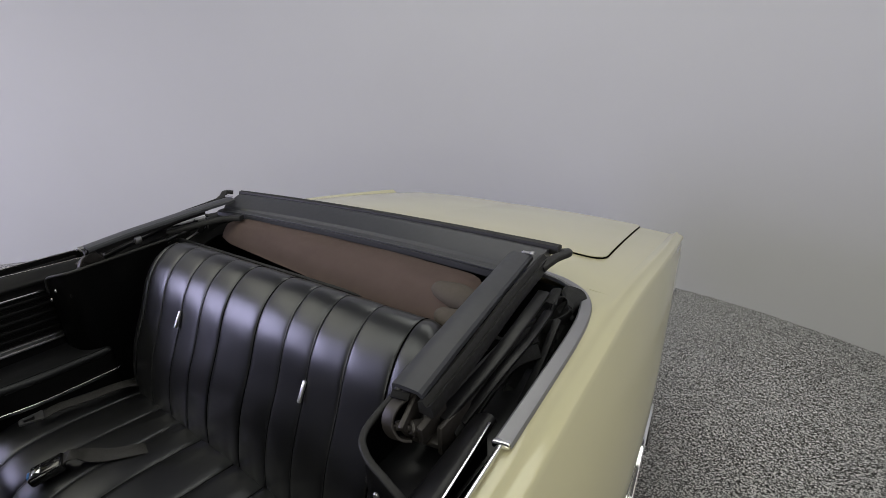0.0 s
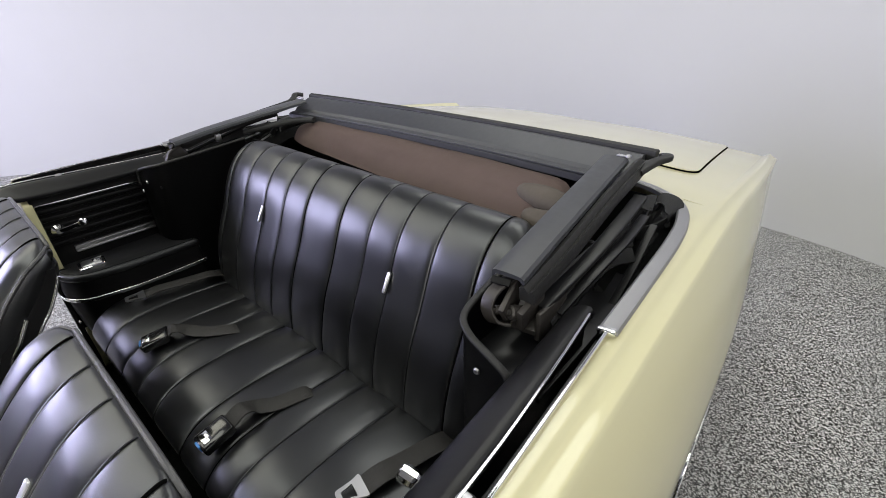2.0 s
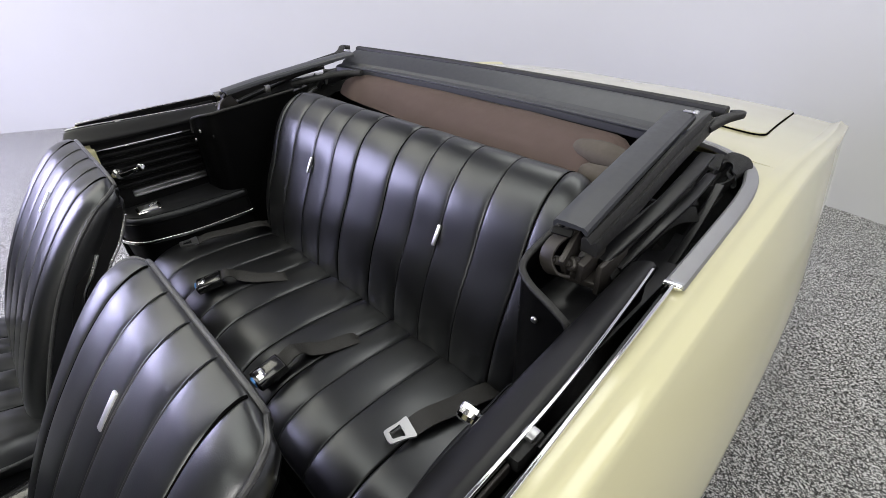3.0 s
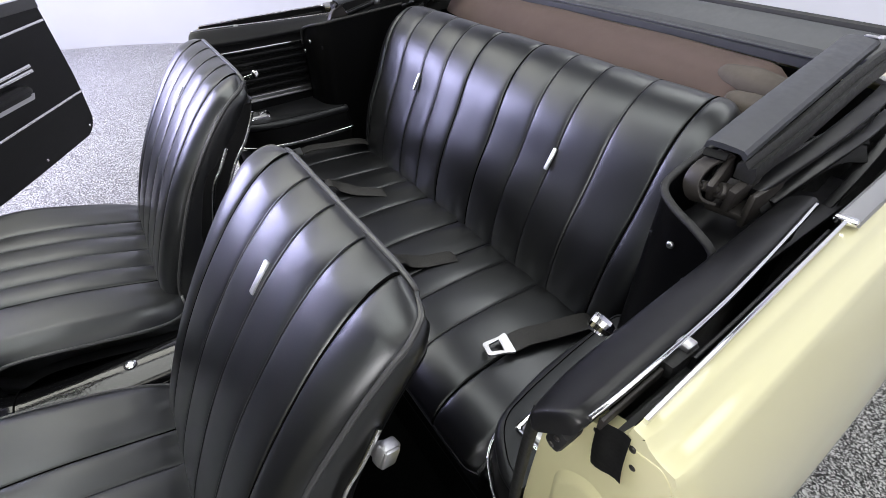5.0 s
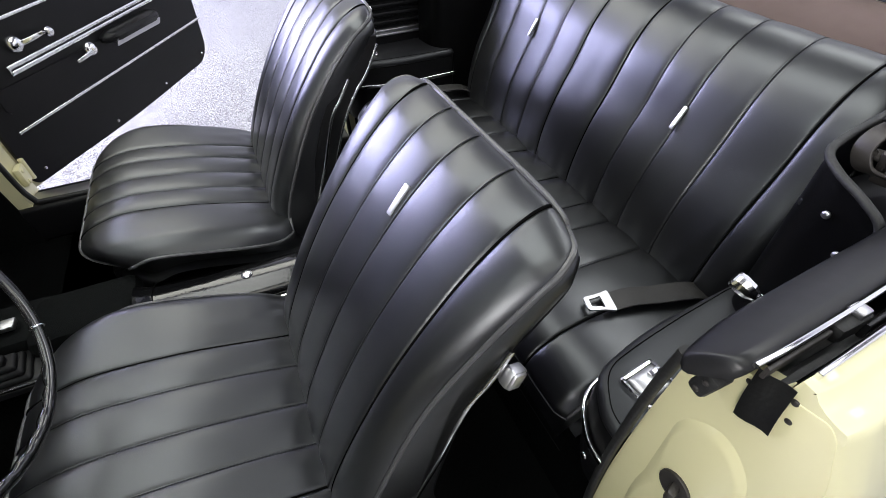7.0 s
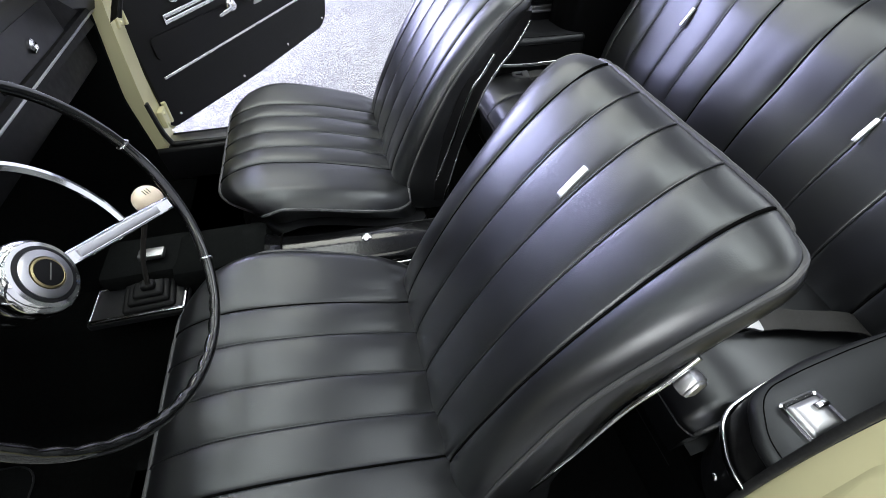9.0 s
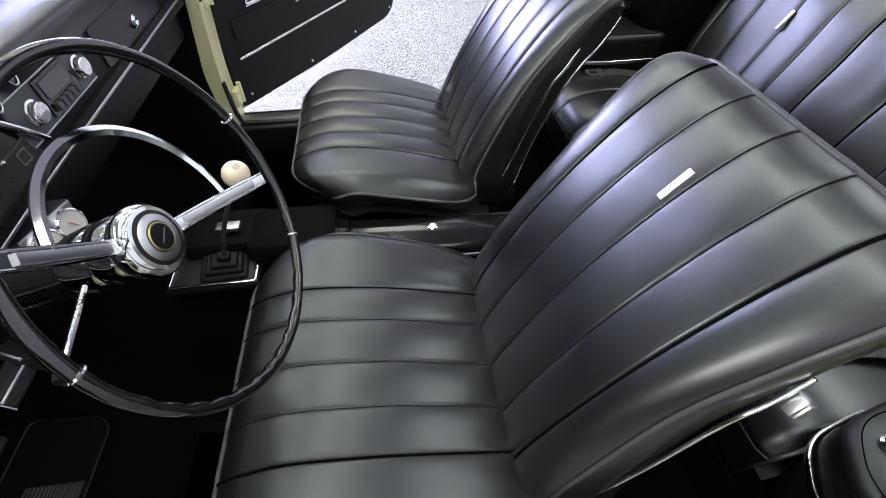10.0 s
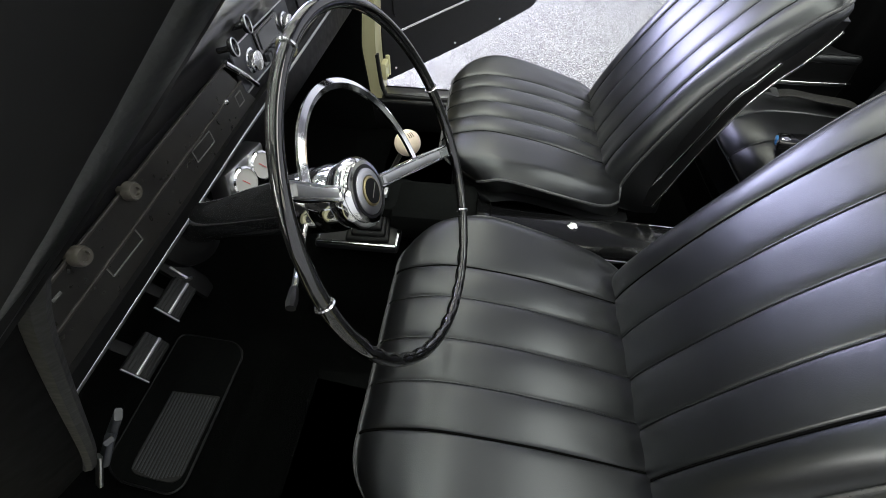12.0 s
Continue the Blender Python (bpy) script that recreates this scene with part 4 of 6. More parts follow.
            bmesh.ops.solidify(bm, geom=bm.faces[:], thickness=0.004)
            part(name, bm, material, car, text)
        bm = bmesh.new()
        tube(bm, lace, 0.0055, 8)
        part("windlace", bm, RUBBER, car, "black rubber windlace")
    bm = bmesh.new()
    box(bm, (0, -2.0, 0.62), (1.5, 0.02, 0.76), 0.004)
    part("firewall", bm, CARPET, car, "black firewall lining")
    bm = bmesh.new()
    box(bm, (0, 0.22, 0.62), (1.3, 0.012, 0.6), 0.003)
    part("rear_bulkhead", bm, TOPCLOTH, car, "black rear bulkhead")
    bm = bmesh.new()
    box(bm, (0, -0.2, 0.195), (1.36, 3.2, 0.03), 0.01)
    part("underbody", bm, BLACK, car)


cabin()


# ---- folded hood ----
hood = thing("folded_soft_top", "folded black soft top with grey frame and brown lining", "convertible top", (0, 0.3, 0.85))


def top_side(s):
    bm = bmesh.new()
    path = [(s * 0.600, -0.055, 0.974), (s * 0.592, 0.05, 0.990), (s * 0.578, 0.22, 1.010), (s * 0.563, 0.385, 1.026)]
    sweep(bm, path, [(-0.027, -0.003), (-0.0255, 0.006), (-0.020, 0.009), (-0.006, 0.0098), (0.010, 0.0092), (0.021, 0.008), (0.026, 0.004), (0.027, -0.003), (0.0235, -0.004), (0.018, 0.002), (-0.020, 0.002), (-0.0235, -0.004)])
    rail = part("side_rail", bm, GREYMETAL, hood, "dark grey painted side rail", 30)
    bm = bmesh.new()
    sweep(bm, [(s * 0.632, -0.055, 0.958), (s * 0.628, 0.08, 0.978), (s * 0.618, 0.24, 1.003), (s * 0.612, 0.40, 1.024)], [(-0.012, -0.012), (-0.012, 0.008), (-0.004, 0.012), (0.003, 0.004), (0.010, 0.010), (0.013, 0.0), (0.012, -0.014)])
    part("rail_weatherstrip", bm, RUBBER, rail, "black rubber rail seal")
    bm = bmesh.new()
    sweep(bm, spline([(s * 0.620, 0.36, 1.018), (s * 0.634, 0.395, 1.030), (s * 0.652, 0.417, 1.038), (s * 0.640, 0.44, 1.034)], 4), rrect(0.022, 0.012, 0.004))
    part("corner_tip", bm, RUBBER, rail, "upturned rubber corner seal")
    bm = bmesh.new()
    stud(bm, (s * 0.588, 0.386, 1.036), (0, 0, 1), 0.006, 0.005)
    box(bm, (s * 0.575, 0.388, 1.036), (0.022, 0.010, 0.003), 0.001)
    part("catch_screw", bm, STEEL, rail)
    # links beside the rail
    for name, r, pts in (("link_bar", 0.007, [(0.655, 0.0, 0.905), (0.668, 0.10, 0.938), (0.672, 0.20, 0.952), (0.665, 0.30, 0.958)]),
                         ("link_bar", 0.010, [(0.640, -0.03, 0.925), (0.650, 0.10, 0.950), (0.652, 0.22, 0.975), (0.645, 0.32, 0.985)]),
                         ("link_bar", 0.006, [(0.690, 0.12, 0.86), (0.690, 0.20, 0.90), (0.684, 0.30, 0.945)]),
                         ("balance_link", 0.008, [(0.645, 0.05, 0.88), (0.652, 0.16, 0.915), (0.655, 0.25, 0.93)])):
        bm = bmesh.new()
        sweep(bm, spline([(s * x, y, z) for x, y, z in pts], 5), rrect(r * 2.4, r, r * 0.3))
        part(name, bm, BLACK, hood)
    # pivot hardware at the front of the rail
    for at, size, turn in (((0.606, -0.052, 0.934), (0.010, 0.058, 0.046), (30, 0, 8)), ((0.632, -0.040, 0.926), (0.012, 0.060, 0.040), (15, 8, 0)), ((0.62, -0.02, 0.900), (0.05, 0.07, 0.012), (12, 0, 10)), ((0.65, -0.01, 0.905), (0.010, 0.08, 0.05), (0, 0, 0))):
        bm = bmesh.new()
        box(bm, (s * at[0], at[1], at[2]), size, 0.004, (turn[0], s * turn[1], s * turn[2]), 2)
        part("pivot_bracket", bm, DULL, hood, "oily steel pivot bracket")
    bm = bmesh.new()
    sweep(bm, spline([(s * 0.596, -0.040, 0.966), (s * 0.588, -0.072, 0.955), (s * 0.587, -0.086, 0.935), (s * 0.598, -0.085, 0.915), (s * 0.615, -0.07, 0.908)], 5), rrect(0.005, 0.022, 0.0015), up=(1, 0, 0.2))
    part("pivot_bracket", bm, DULL, hood, "oily steel pivot bracket")
    bm = bmesh.new()
    box(bm, (s * 0.592, -0.060, 0.968), (0.030, 0.012, 0.005), 0.002, (40, 0, s * 12))
    part("rail_flap", bm, MATTE, hood, "black rubber flap at the rail end")
    for x, y, z, r in ((0.602, -0.074, 0.930, 0.007), (0.620, -0.064, 0.928, 0.011)):
        bm = bmesh.new()
        lathe(bm, [(r, -0.012), (r, 0.007), (r * 0.8, 0.010), (r * 0.45, 0.010), (r * 0.45, 0.015), (r * 0.2, 0.016)], axis((s * x, y, z), (-s * 0.5, -1, 0.35)), 16)
        part("pivot_bolt", bm, DULL, hood, "", 35)
    # loops and lips of cloth in the corner of the well
    def ribbon(pts, width, up, label="crumpled black top cloth"):
        bm = bmesh.new()
        path = spline([(s * x, y, z) for x, y, z in pts], 6)
        sweep(bm, path, rrect(0.0035, width, 0.001), up=up)
        part("cloth_fold", bm, TOPCLOTH, hood, label, 50)
    ribbon([(0.662, 0.36, 0.957), (0.655, 0.355, 0.938), (0.640, 0.35, 0.930), (0.633, 0.352, 0.945), (0.643, 0.356, 0.962), (0.662, 0.36, 0.964)], 0.055, (0.1, 1, 0.2))
    ribbon([(0.662, 0.362, 0.958), (0.672, 0.37, 0.966), (0.692, 0.378, 0.958), (0.697, 0.378, 0.944), (0.690, 0.375, 0.932), (0.680, 0.37, 0.930)], 0.060, (0.2, 1, 0.1))
    ribbon([(0.690, 0.36, 0.935), (0.680, 0.33, 0.925), (0.665, 0.31, 0.920), (0.650, 0.30, 0.928), (0.640, 0.29, 0.940)], 0.030, (0.3, 0.3, 1))
    ribbon([(0.636, 0.00, 0.926), (0.645, 0.10, 0.944), (0.653, 0.18, 0.950), (0.668, 0.235, 0.941)], 0.030, (-0.7, 0, 1))
    ribbon([(0.650, -0.02, 0.905), (0.658, 0.08, 0.922), (0.664, 0.16, 0.928), (0.682, 0.22, 0.918)], 0.026, (-0.8, 0, 1))
    ribbon([(0.645, 0.20, 0.955), (0.655, 0.23, 0.952), (0.652, 0.26, 0.945), (0.640, 0.27, 0.952), (0.646, 0.285, 0.962)], 0.022, (0, 0.4, 1))
    bm = bmesh.new()
    tube(bm, [(s * 0.676, 0.33, 0.925), (s * 0.681, 0.25, 0.895), (s * 0.686, 0.17, 0.865)], 0.0035, 8)
    part("balance_rod", bm, STEEL, hood, "thin bright steel rod")
    bm = bmesh.new()
    rows = []
    for q in range(10):
        f = q / 9
        rows.append([Vector((s * (0.60 + 0.125 * k / 10), 0.12 + 0.32 * f, 0.845 + 0.085 * f + 0.014 * math.sin(k * 1.7 + q * 0.6) + 0.01 * math.sin(q * 1.3))) for k in range(11)])
    grid(bm, rows)
    bmesh.ops.solidify(bm, geom=bm.faces[:], thickness=0.004)
    part("cloth_fold", bm, TOPCLOTH, hood, "crumpled black top cloth")
    bm = bmesh.new()
    box(bm, (s * 0.583, 0.075, 0.966), (0.012, 0.018, 0.022), 0.003)
    part("strap_loop", bm, STEEL, hood, "small bright strap loop")


for s in (1, -1):
    top_side(s)


def header():
    bm = bmesh.new()
    n = 26
    rows = []
    for i in range(n + 1):
        x = -0.60 + 1.2 * i / n
        b = 0.018 * (1 - (x / 0.6) ** 2)
        prof = [(0.345, 0.975), (0.345, 0.989), (0.352, 0.993), (0.372, 0.995), (0.378, 1.003), (0.425, 1.026), (0.438, 1.030), (0.458, 1.026), (0.462, 1.012), (0.42, 0.985)]
        rows.append([Vector((x, y + b * 1.4, z + b * 0.1)) for y, z in prof])
    vs = grid(bm, rows, True)
    bm.faces.new(vs[0])
    bm.faces.new(vs[-1])
    h = part("header_bow", bm, GREYMETAL, hood, "dark grey header bow across the folded top", 25)
    bm = bmesh.new()
    sweep(bm, [(x, 0.460 + 0.025 * (1 - (x / 0.62) ** 2), 1.030) for x in [-0.62 + 1.24 * k / 24 for k in range(25)]], [(-0.010, -0.012), (-0.010, 0.004), (-0.002, 0.009), (0.008, 0.006), (0.012, -0.004), (0.010, -0.014)])
    part("header_seal", bm, RUBBER, h, "black rubber header seal")
    bm = bmesh.new()
    sweep(bm, [(x, 0.352 + 0.025 * (1 - (x / 0.56) ** 2), 0.9945) for x in [-0.55 + 1.1 * k / 24 for k in range(25)]], rrect(0.007, 0.004, 0.0015))
    part("header_bead", bm, GREYMETAL, h, "grey edge bead")
    # brown lining rolled in front of the bow
    bm = bmesh.new()
    rows = []
    for i in range(49):
        f = i / 48
        x = -0.575 + 1.10 * f
        end = min(1, f / 0.12) ** 0.6 * min(1, (1 - f) / 0.05) ** 0.5
        y0, y1 = 0.235 - 0.11 * x, 0.382 - 0.10 * max(0, x) ** 1.5
        mid = y0 * 0.35 + y1 * 0.65
        row = []
        for k in range(21):
            q = k / 20
            y = mid + (y0 + (y1 - y0) * q - mid) * (0.35 + 0.65 * end)
            z = 0.905 + (0.030 + 0.045 * end) * math.sin(math.pi * (0.02 + 0.62 * q)) ** 0.8 + 0.003 * noise.noise(Vector((x * 6, k * 0.3, 1)))
            row.append(Vector((x, y, z)))
        rows.append(row)
    grid(bm, rows)
    bmesh.ops.solidify(bm, geom=bm.faces[:], thickness=0.004)
    part("lining_roll", bm, CLOTH, hood, "rolled brown cloth lining", 60)
    bm = bmesh.new()
    rows = []
    for i in range(30):
        x = -0.58 + 1.16 * i / 29
        rows.append([Vector((x, 0.170 + 0.05 * k / 4, 0.928 + 0.010 * math.sin(k * 1.1 + i * 0.5) - 0.01 * k)) for k in range(5)])
    grid(bm, rows)
    bmesh.ops.solidify(bm, geom=bm.faces[:], thickness=0.004)
    part("lining_edge", bm, OLIVE, hood, "dark olive lining edge")
    for x, y, z, l, ry, rz in ((0.520, 0.190, 0.946, 0.055, 0.030, 0.020), (0.478, 0.262, 0.958, 0.075, 0.036, 0.026)):
        bm = bmesh.new()
        rows = []
        for i in range(13):
            f = math.pi * (0.04 + 0.92 * i / 12)
            rows.append([Vector((x - l * math.cos(f), y + 0.2 * l * math.cos(f) + ry * math.sin(f) ** 0.7 * math.cos(a), z + rz * math.sin(f) ** 0.7 * math.sin(a)
                                 + 0.0025 * noise.noise(Vector((i * 0.5, a, x * 9))))) for a in [2 * math.pi * q / 16 for q in range(16)]])
        vs = grid(bm, rows, True)
        bm.faces.new(vs[0])
        bm.faces.new(vs[-1])
        part("padding_bulge", bm, OLIVE, hood, "olive padding pushed out at the corner", 60)
    bm = bmesh.new()
    sweep(bm, spline([(-0.60, 0.17, 0.962), (-0.56, 0.22, 0.972), (-0.50, 0.30, 0.985), (-0.44, 0.34, 0.988)], 5), rrect(0.03, 0.016, 0.006))
    part("cloth_fold", bm, TOPCLOTH, hood, "black cloth edge folded over the lining")


header()


# ---- doors ----
def door(s, hinge, swing, label):
    """An open door. Local u runs from the hinge to the free edge, v up, w into the cabin side."""
    d = thing("car_door", label, "car door", (hinge[0], hinge[1], 0.3), "car doors")
    c, q = math.cos(radians(swing)), math.sin(radians(swing))
    along, face = Vector((-s * -q, c, 0)), Vector((-s * c, q, 0))
    o = Vector((hinge[0], hinge[1], 0))
    at = lambda u, v, w: o + along * u + face * w + Vector((0, 0, v))
    def piece(name, bm, material, parent, text=""):
        return part(name, bm, material, parent, text)
    outer = round_corners([(0.0, 0.325), (0.02, 0.90), (0.05, 0.93), (1.058, 0.93), (1.058, 0.70), (1.036, 0.46), (0.99, 0.405), (0.55, 0.362)], [0.04, 0.03, 0.02, 0.01, 0.1, 0.06, 0.05, 0.1], 5)
    bm = bmesh.new()
    plate(bm, outer, lambda u, v, w: at(u, v, w - 0.115), 0.10, 0.02)
    shell = piece("door_shell", bm, PAINT, d, "pale yellow door shell")
    inner = round_corners([(0.045, 0.345), (0.04, 0.60), (0.05, 0.895), (1.080, 0.905), (1.088, 0.62), (1.070, 0.436), (1.018, 0.388), (0.55, 0.352)], [0.03, 0.05, 0.02, 0.02, 0.05, 0.08, 0.06, 0.2], 6)
    bm = bmesh.new()
    plate(bm, inner, lambda u, v, w: at(u, v, w - 0.0135), 0.012, 0.003)
    trim = piece("door_trim", bm, VINYL_PLAIN, d, "black vinyl door trim panel")
    def strip(name, u0, u1, v0, v1, w, h, material, parent, text=""):
        bm = bmesh.new()
        prof = rrect(h, 0.006, 0.0025)
        sweep(bm, [at(u0, v0, w), at(u1, v1, w)], prof, up=face)
        return piece(name, bm, material, parent, text)
    strip("lower_moulding", 0.096, 1.084, 0.512, 0.563, 0.0, 0.010, CHROME, trim, "thin chrome moulding")
    for dv in (-0.009, 0.009):
        strip("upper_moulding", 0.182, 0.90, 0.676 + dv, 0.715 + dv, 0.001, 0.013, CHROME, trim, "chrome moulding")
    strip("moulding_inlay", 0.195, 0.90, 0.677, 0.715, -0.001, 0.012, BLACK, trim)
    strip("moulding_end", 0.182, 0.188, 0.676, 0.6763, 0.001, 0.028, CHROME, trim)
    strip("top_moulding", 0.06, 1.07, 0.80, 0.85, 0.0, 0.010, CHROME, trim, "thin chrome moulding")
    bm = bmesh.new()
    sweep(bm, [at(0.04, 0.905, -0.012), at(0.5, 0.915, -0.010), at(1.075, 0.915, -0.012)], [(-0.03, -0.02), (-0.03, 0.006), (-0.018, 0.016), (0.01, 0.016), (0.018, 0.004), (0.018, -0.02)])
    piece("padded_rail", bm, GLOSS, d, "glossy black padded waist rail")
    bm = bmesh.new()
    panel = round_corners([(0.10, 0.57), (0.60, 0.57), (0.64, 0.61), (0.64, 0.652), (0.10, 0.642)], 0.02, 4)
    plate(bm, panel, lambda u, v, w: at(u, v, w - 0.002), 0.005, 0.003)
    piece("pressed_panel", bm, VINYL_PLAIN, trim)
    # pull handle
    bm = bmesh.new()
    rows = []
    for u, v, k in ((0.535, 0.650, 0.35), (0.55, 0.652, 0.75), (0.585, 0.654, 1.0), (0.70, 0.658, 1.0), (0.79, 0.661, 1.0), (0.815, 0.661, 0.8), (0.825, 0.660, 0.4)):
        rows.append([at(u, v + z * k, max(-0.002, w * k)) for z, w in ((-0.020, -0.002), (-0.022, 0.030), (-0.016, 0.046), (0.0, 0.052), (0.012, 0.046), (0.018, 0.030), (0.018, -0.002))])
    vs = grid(bm, rows)
    bm.faces.new(vs[0])
    bm.faces.new(vs[-1])
    piece("pull_handle", bm, VINYL_PLAIN, trim, "black padded armrest pull")
    bm = bmesh.new()
    plate(bm, round_corners([(0.566, 0.620), (0.808, 0.628), (0.812, 0.650), (0.570, 0.643)], 0.003, 2), lambda u, v, w: at(u, v, w + 0.040 - (0.643 - v) * 0.35), 0.004, 0.001)
    piece("pull_plate", bm, STEEL, trim, "bright plate along the armrest")
    # release lever and crank
    for name, u, v, du, dv in (("release_lever", 0.478, 0.640, -0.085, -0.012), ("window_crank", 0.243, 0.738, 0.098, 0.008)):
        bm = bmesh.new()
        lathe(bm, [(0.025, 0), (0.025, 0.006), (0.021, 0.014), (0.014, 0.022), (0.006, 0.025)], axis(at(u, v, 0), face), 18)
        sweep(bm, spline([at(u, v, 0.018), at(u + du * 0.5, v + dv * 0.5, 0.026), at(u + du, v + dv, 0.024)], 4), rrect(0.016, 0.006, 0.0025), up=face, scales=[1, 1.05, 1.0, 0.95, 0.9, 0.85, 0.8, 0.7, 0.6])
        if name == "window_crank":
            lathe(bm, [(0.008, 0), (0.014, 0.010), (0.0155, 0.022), (0.011, 0.028), (0.003, 0.029)], axis(at(u + du, v + dv, 0.02), face), 14)
        piece(name, bm, CHROME, trim, "chrome door handle lever" if name == "release_lever" else "chrome window crank")
    for u, v in ((0.10, 0.381), (0.442, 0.378), (0.745, 0.398), (1.027, 0.424)):
        bm = bmesh.new()
        stud(bm, at(u, v, -0.002), face, 0.006, 0.005)
        piece("screw", bm, CHROME, trim)
    bm = bmesh.new()
    strip_path = [at(0.005, 0.335, -0.045), at(0.0, 0.5, -0.045), at(0.004, 0.72, -0.045), at(0.015, 0.90, -0.045)]
    sweep(bm, spline(strip_path, 4), rrect(0.012, 0.014, 0.004), up=face)
    piece("door_seal", bm, RUBBER, d, "black rubber door seal")
    bm = bmesh.new()
    sweep(bm, [at(0.04, 0.934, -0.09), at(1.06, 0.936, -0.09)], rrect(0.01, 0.008, 0.002))
    piece("belt_moulding", bm, CHROME, d, "chrome waist moulding")
    return d


door(-1, (-0.868, -1.492), 52.6, "open pale yellow passenger door with black trim")
door(1, (0.868, -1.492), 72, "open pale yellow driver door with black trim")


# ---- dashboard ----
dash = thing("dashboard", "black padded dashboard with chrome edged instrument strip", "dashboard", (0, -1.55, 0.75))


def dashboard():
    bm = bmesh.new()
    rows = []
    for k in range(49):
        x = -0.745 + 1.49 * k / 48
        b = -0.05 * (1 - (abs(x) / 0.745) ** 2)
        back = -1.37 - 0.225 * (1 - (abs(x) / 0.745) ** 2.2)
        prof = [(-1.475, 0.90), (-1.470, 0.915), (-1.458, 0.928), (-1.456, 0.940), (-1.464, 0.951), (-1.48, 0.956), (min(-1.50, back + 0.02), 0.957), (min(-1.52, back - 0.02), 0.950), (-1.60, 0.80), (-1.52, 0.80)]
        if abs(x) > 0.6:
            prof = [(y + 0.06 * (abs(x) - 0.6) / 0.145, z) for y, z in prof]
        rows.append([Vector((x, y, z)) for y, z in prof])
    vs = grid(bm, rows, True)
    bm.faces.new(vs[0])
    bm.faces.new(vs[-1])
    part("dash_pad", bm, DASHPAD, dash, "black padded dash top", 50)
    face = lambda u, v, w: Vector((u, -1.482 + w * 0.99 + (v - 0.84) * -0.10, v))
    bm = bmesh.new()
    plate(bm, [(-0.74, 0.765), (0.70, 0.765), (0.70, 0.905), (-0.74, 0.905)], lambda u, v, w: face(u, v, w - 0.02), 0.02, 0.002)
    part("fascia", bm, MATTE, dash, "satin black metal fascia")
    bm = bmesh.new()
    plate(bm, round_corners([(0.095, 0.843), (0.685, 0.811), (0.685, 0.844), (0.118, 0.877)], 0.006, 3), face, 0.006, 0.002)
    inst = part("instrument_face", bm, BROWNPANEL, dash, "dark worn instrument panel face")
    bm = bmesh.new()
    sweep(bm, [face(0.088, 0.841, 0.006), face(0.69, 0.809, 0.006)], rrect(0.004, 0.004, 0.001))
    sweep(bm, [face(0.113, 0.880, 0.006), face(0.69, 0.846, 0.006)], rrect(0.004, 0.004, 0.001))
    part("panel_beading", bm, DULL, inst, "thin bright beading")
    bm = bmesh.new()
    plate(bm, [(0.06, 0.792), (0.69, 0.772), (0.69, 0.806), (0.088, 0.838)], face, 0.004, 0.001)
    lower = part("control_strip", bm, BROWNPANEL, dash, "black control strip with outlined windows")
    for u, w2 in ((0.108, 0.020), (0.238, 0.052), (0.44, 0.058), (0.60, 0.036)):
        bm = bmesh.new()
        vc = 0.824 - 0.026 * u
        for du, dv, sw, sh in ((0, 0.009, w2, 0.0014), (0, -0.009, w2, 0.0014), (-w2 / 2, 0, 0.0014, 0.018), (w2 / 2, 0, 0.0014, 0.018)):
            plate(bm, [(u + du - sw / 2, vc + dv - sh / 2), (u + du + sw / 2, vc + dv - sh / 2), (u + du + sw / 2, vc + dv + sh / 2), (u + du - sw / 2, vc + dv + sh / 2)], lambda a, b, c: face(a, b, c + 0.004), 0.0012, 0.0003)
        part("window_outline", bm, PRINT, lower)
    for u, dv in ((0.52, -0.022), (0.545, -0.020), (0.58, -0.026)):
        bm = bmesh.new()
        plate(bm, [(u, 0.862 + dv), (u + 0.012, 0.862 + dv), (u + 0.012, 0.865 + dv), (u, 0.865 + dv)], lambda a, b, c: face(a, b, c + 0.006), 0.001, 0.0002)
        part("marking", bm, PRINT, inst)
    bm = bmesh.new()
    stud(bm, face(0.150, 0.838, 0.006), (0, 1, 0), 0.005, 0.005)
    part("trim_screw", bm, CHROME, inst)
    bm = bmesh.new()
    sweep(bm, spline([face(0.046, 0.814, 0.004), face(0.080, 0.847, 0.010), face(0.112, 0.881, 0.006)], 4), rrect(0.010, 0.012, 0.003), up=(0, 1, 0))
    part("panel_end", bm, CHROME, inst, "curved bright panel end")
    bm = bmesh.new()
    sweep(bm, [(-0.745, -1.480, 0.802), (0.14, -1.480, 0.785), (0.69, -1.476, 0.765)], [(-0.012, -0.010), (-0.012, 0.010), (0.004, 0.012), (0.010, 0.004), (0.008, -0.010)])
    lip = part("dash_lip", bm, MATTE, dash, "black rolled lower dash lip")
    bm = bmesh.new()
    sweep(bm, [(-0.745, -1.468, 0.796), (0.14, -1.468, 0.776), (0.69, -1.466, 0.755)], rrect(0.004, 0.006, 0.0015))
    part("lip_moulding", bm, STEEL, lip, "thin dull lower moulding")
    # control knobs
    for name, u, v, r in (("control_knob", 0.392, 0.862, 0.011), ("control_knob", 0.487, 0.857, 0.011), ("control_knob", 0.62, 0.845, 0.011)):
        bm = bmesh.new()
        lathe(bm, [(r * 0.5, 0), (r * 0.5, 0.008), (r, 0.010), (r, 0.018), (r * 0.85, 0.021), (r * 0.5, 0.021), (r * 0.45, 0.018)], axis(face(u, v, 0), (0, 1, 0.05)), 18)
        part(name, bm, WORN, dash, "worn pale metal control knob")
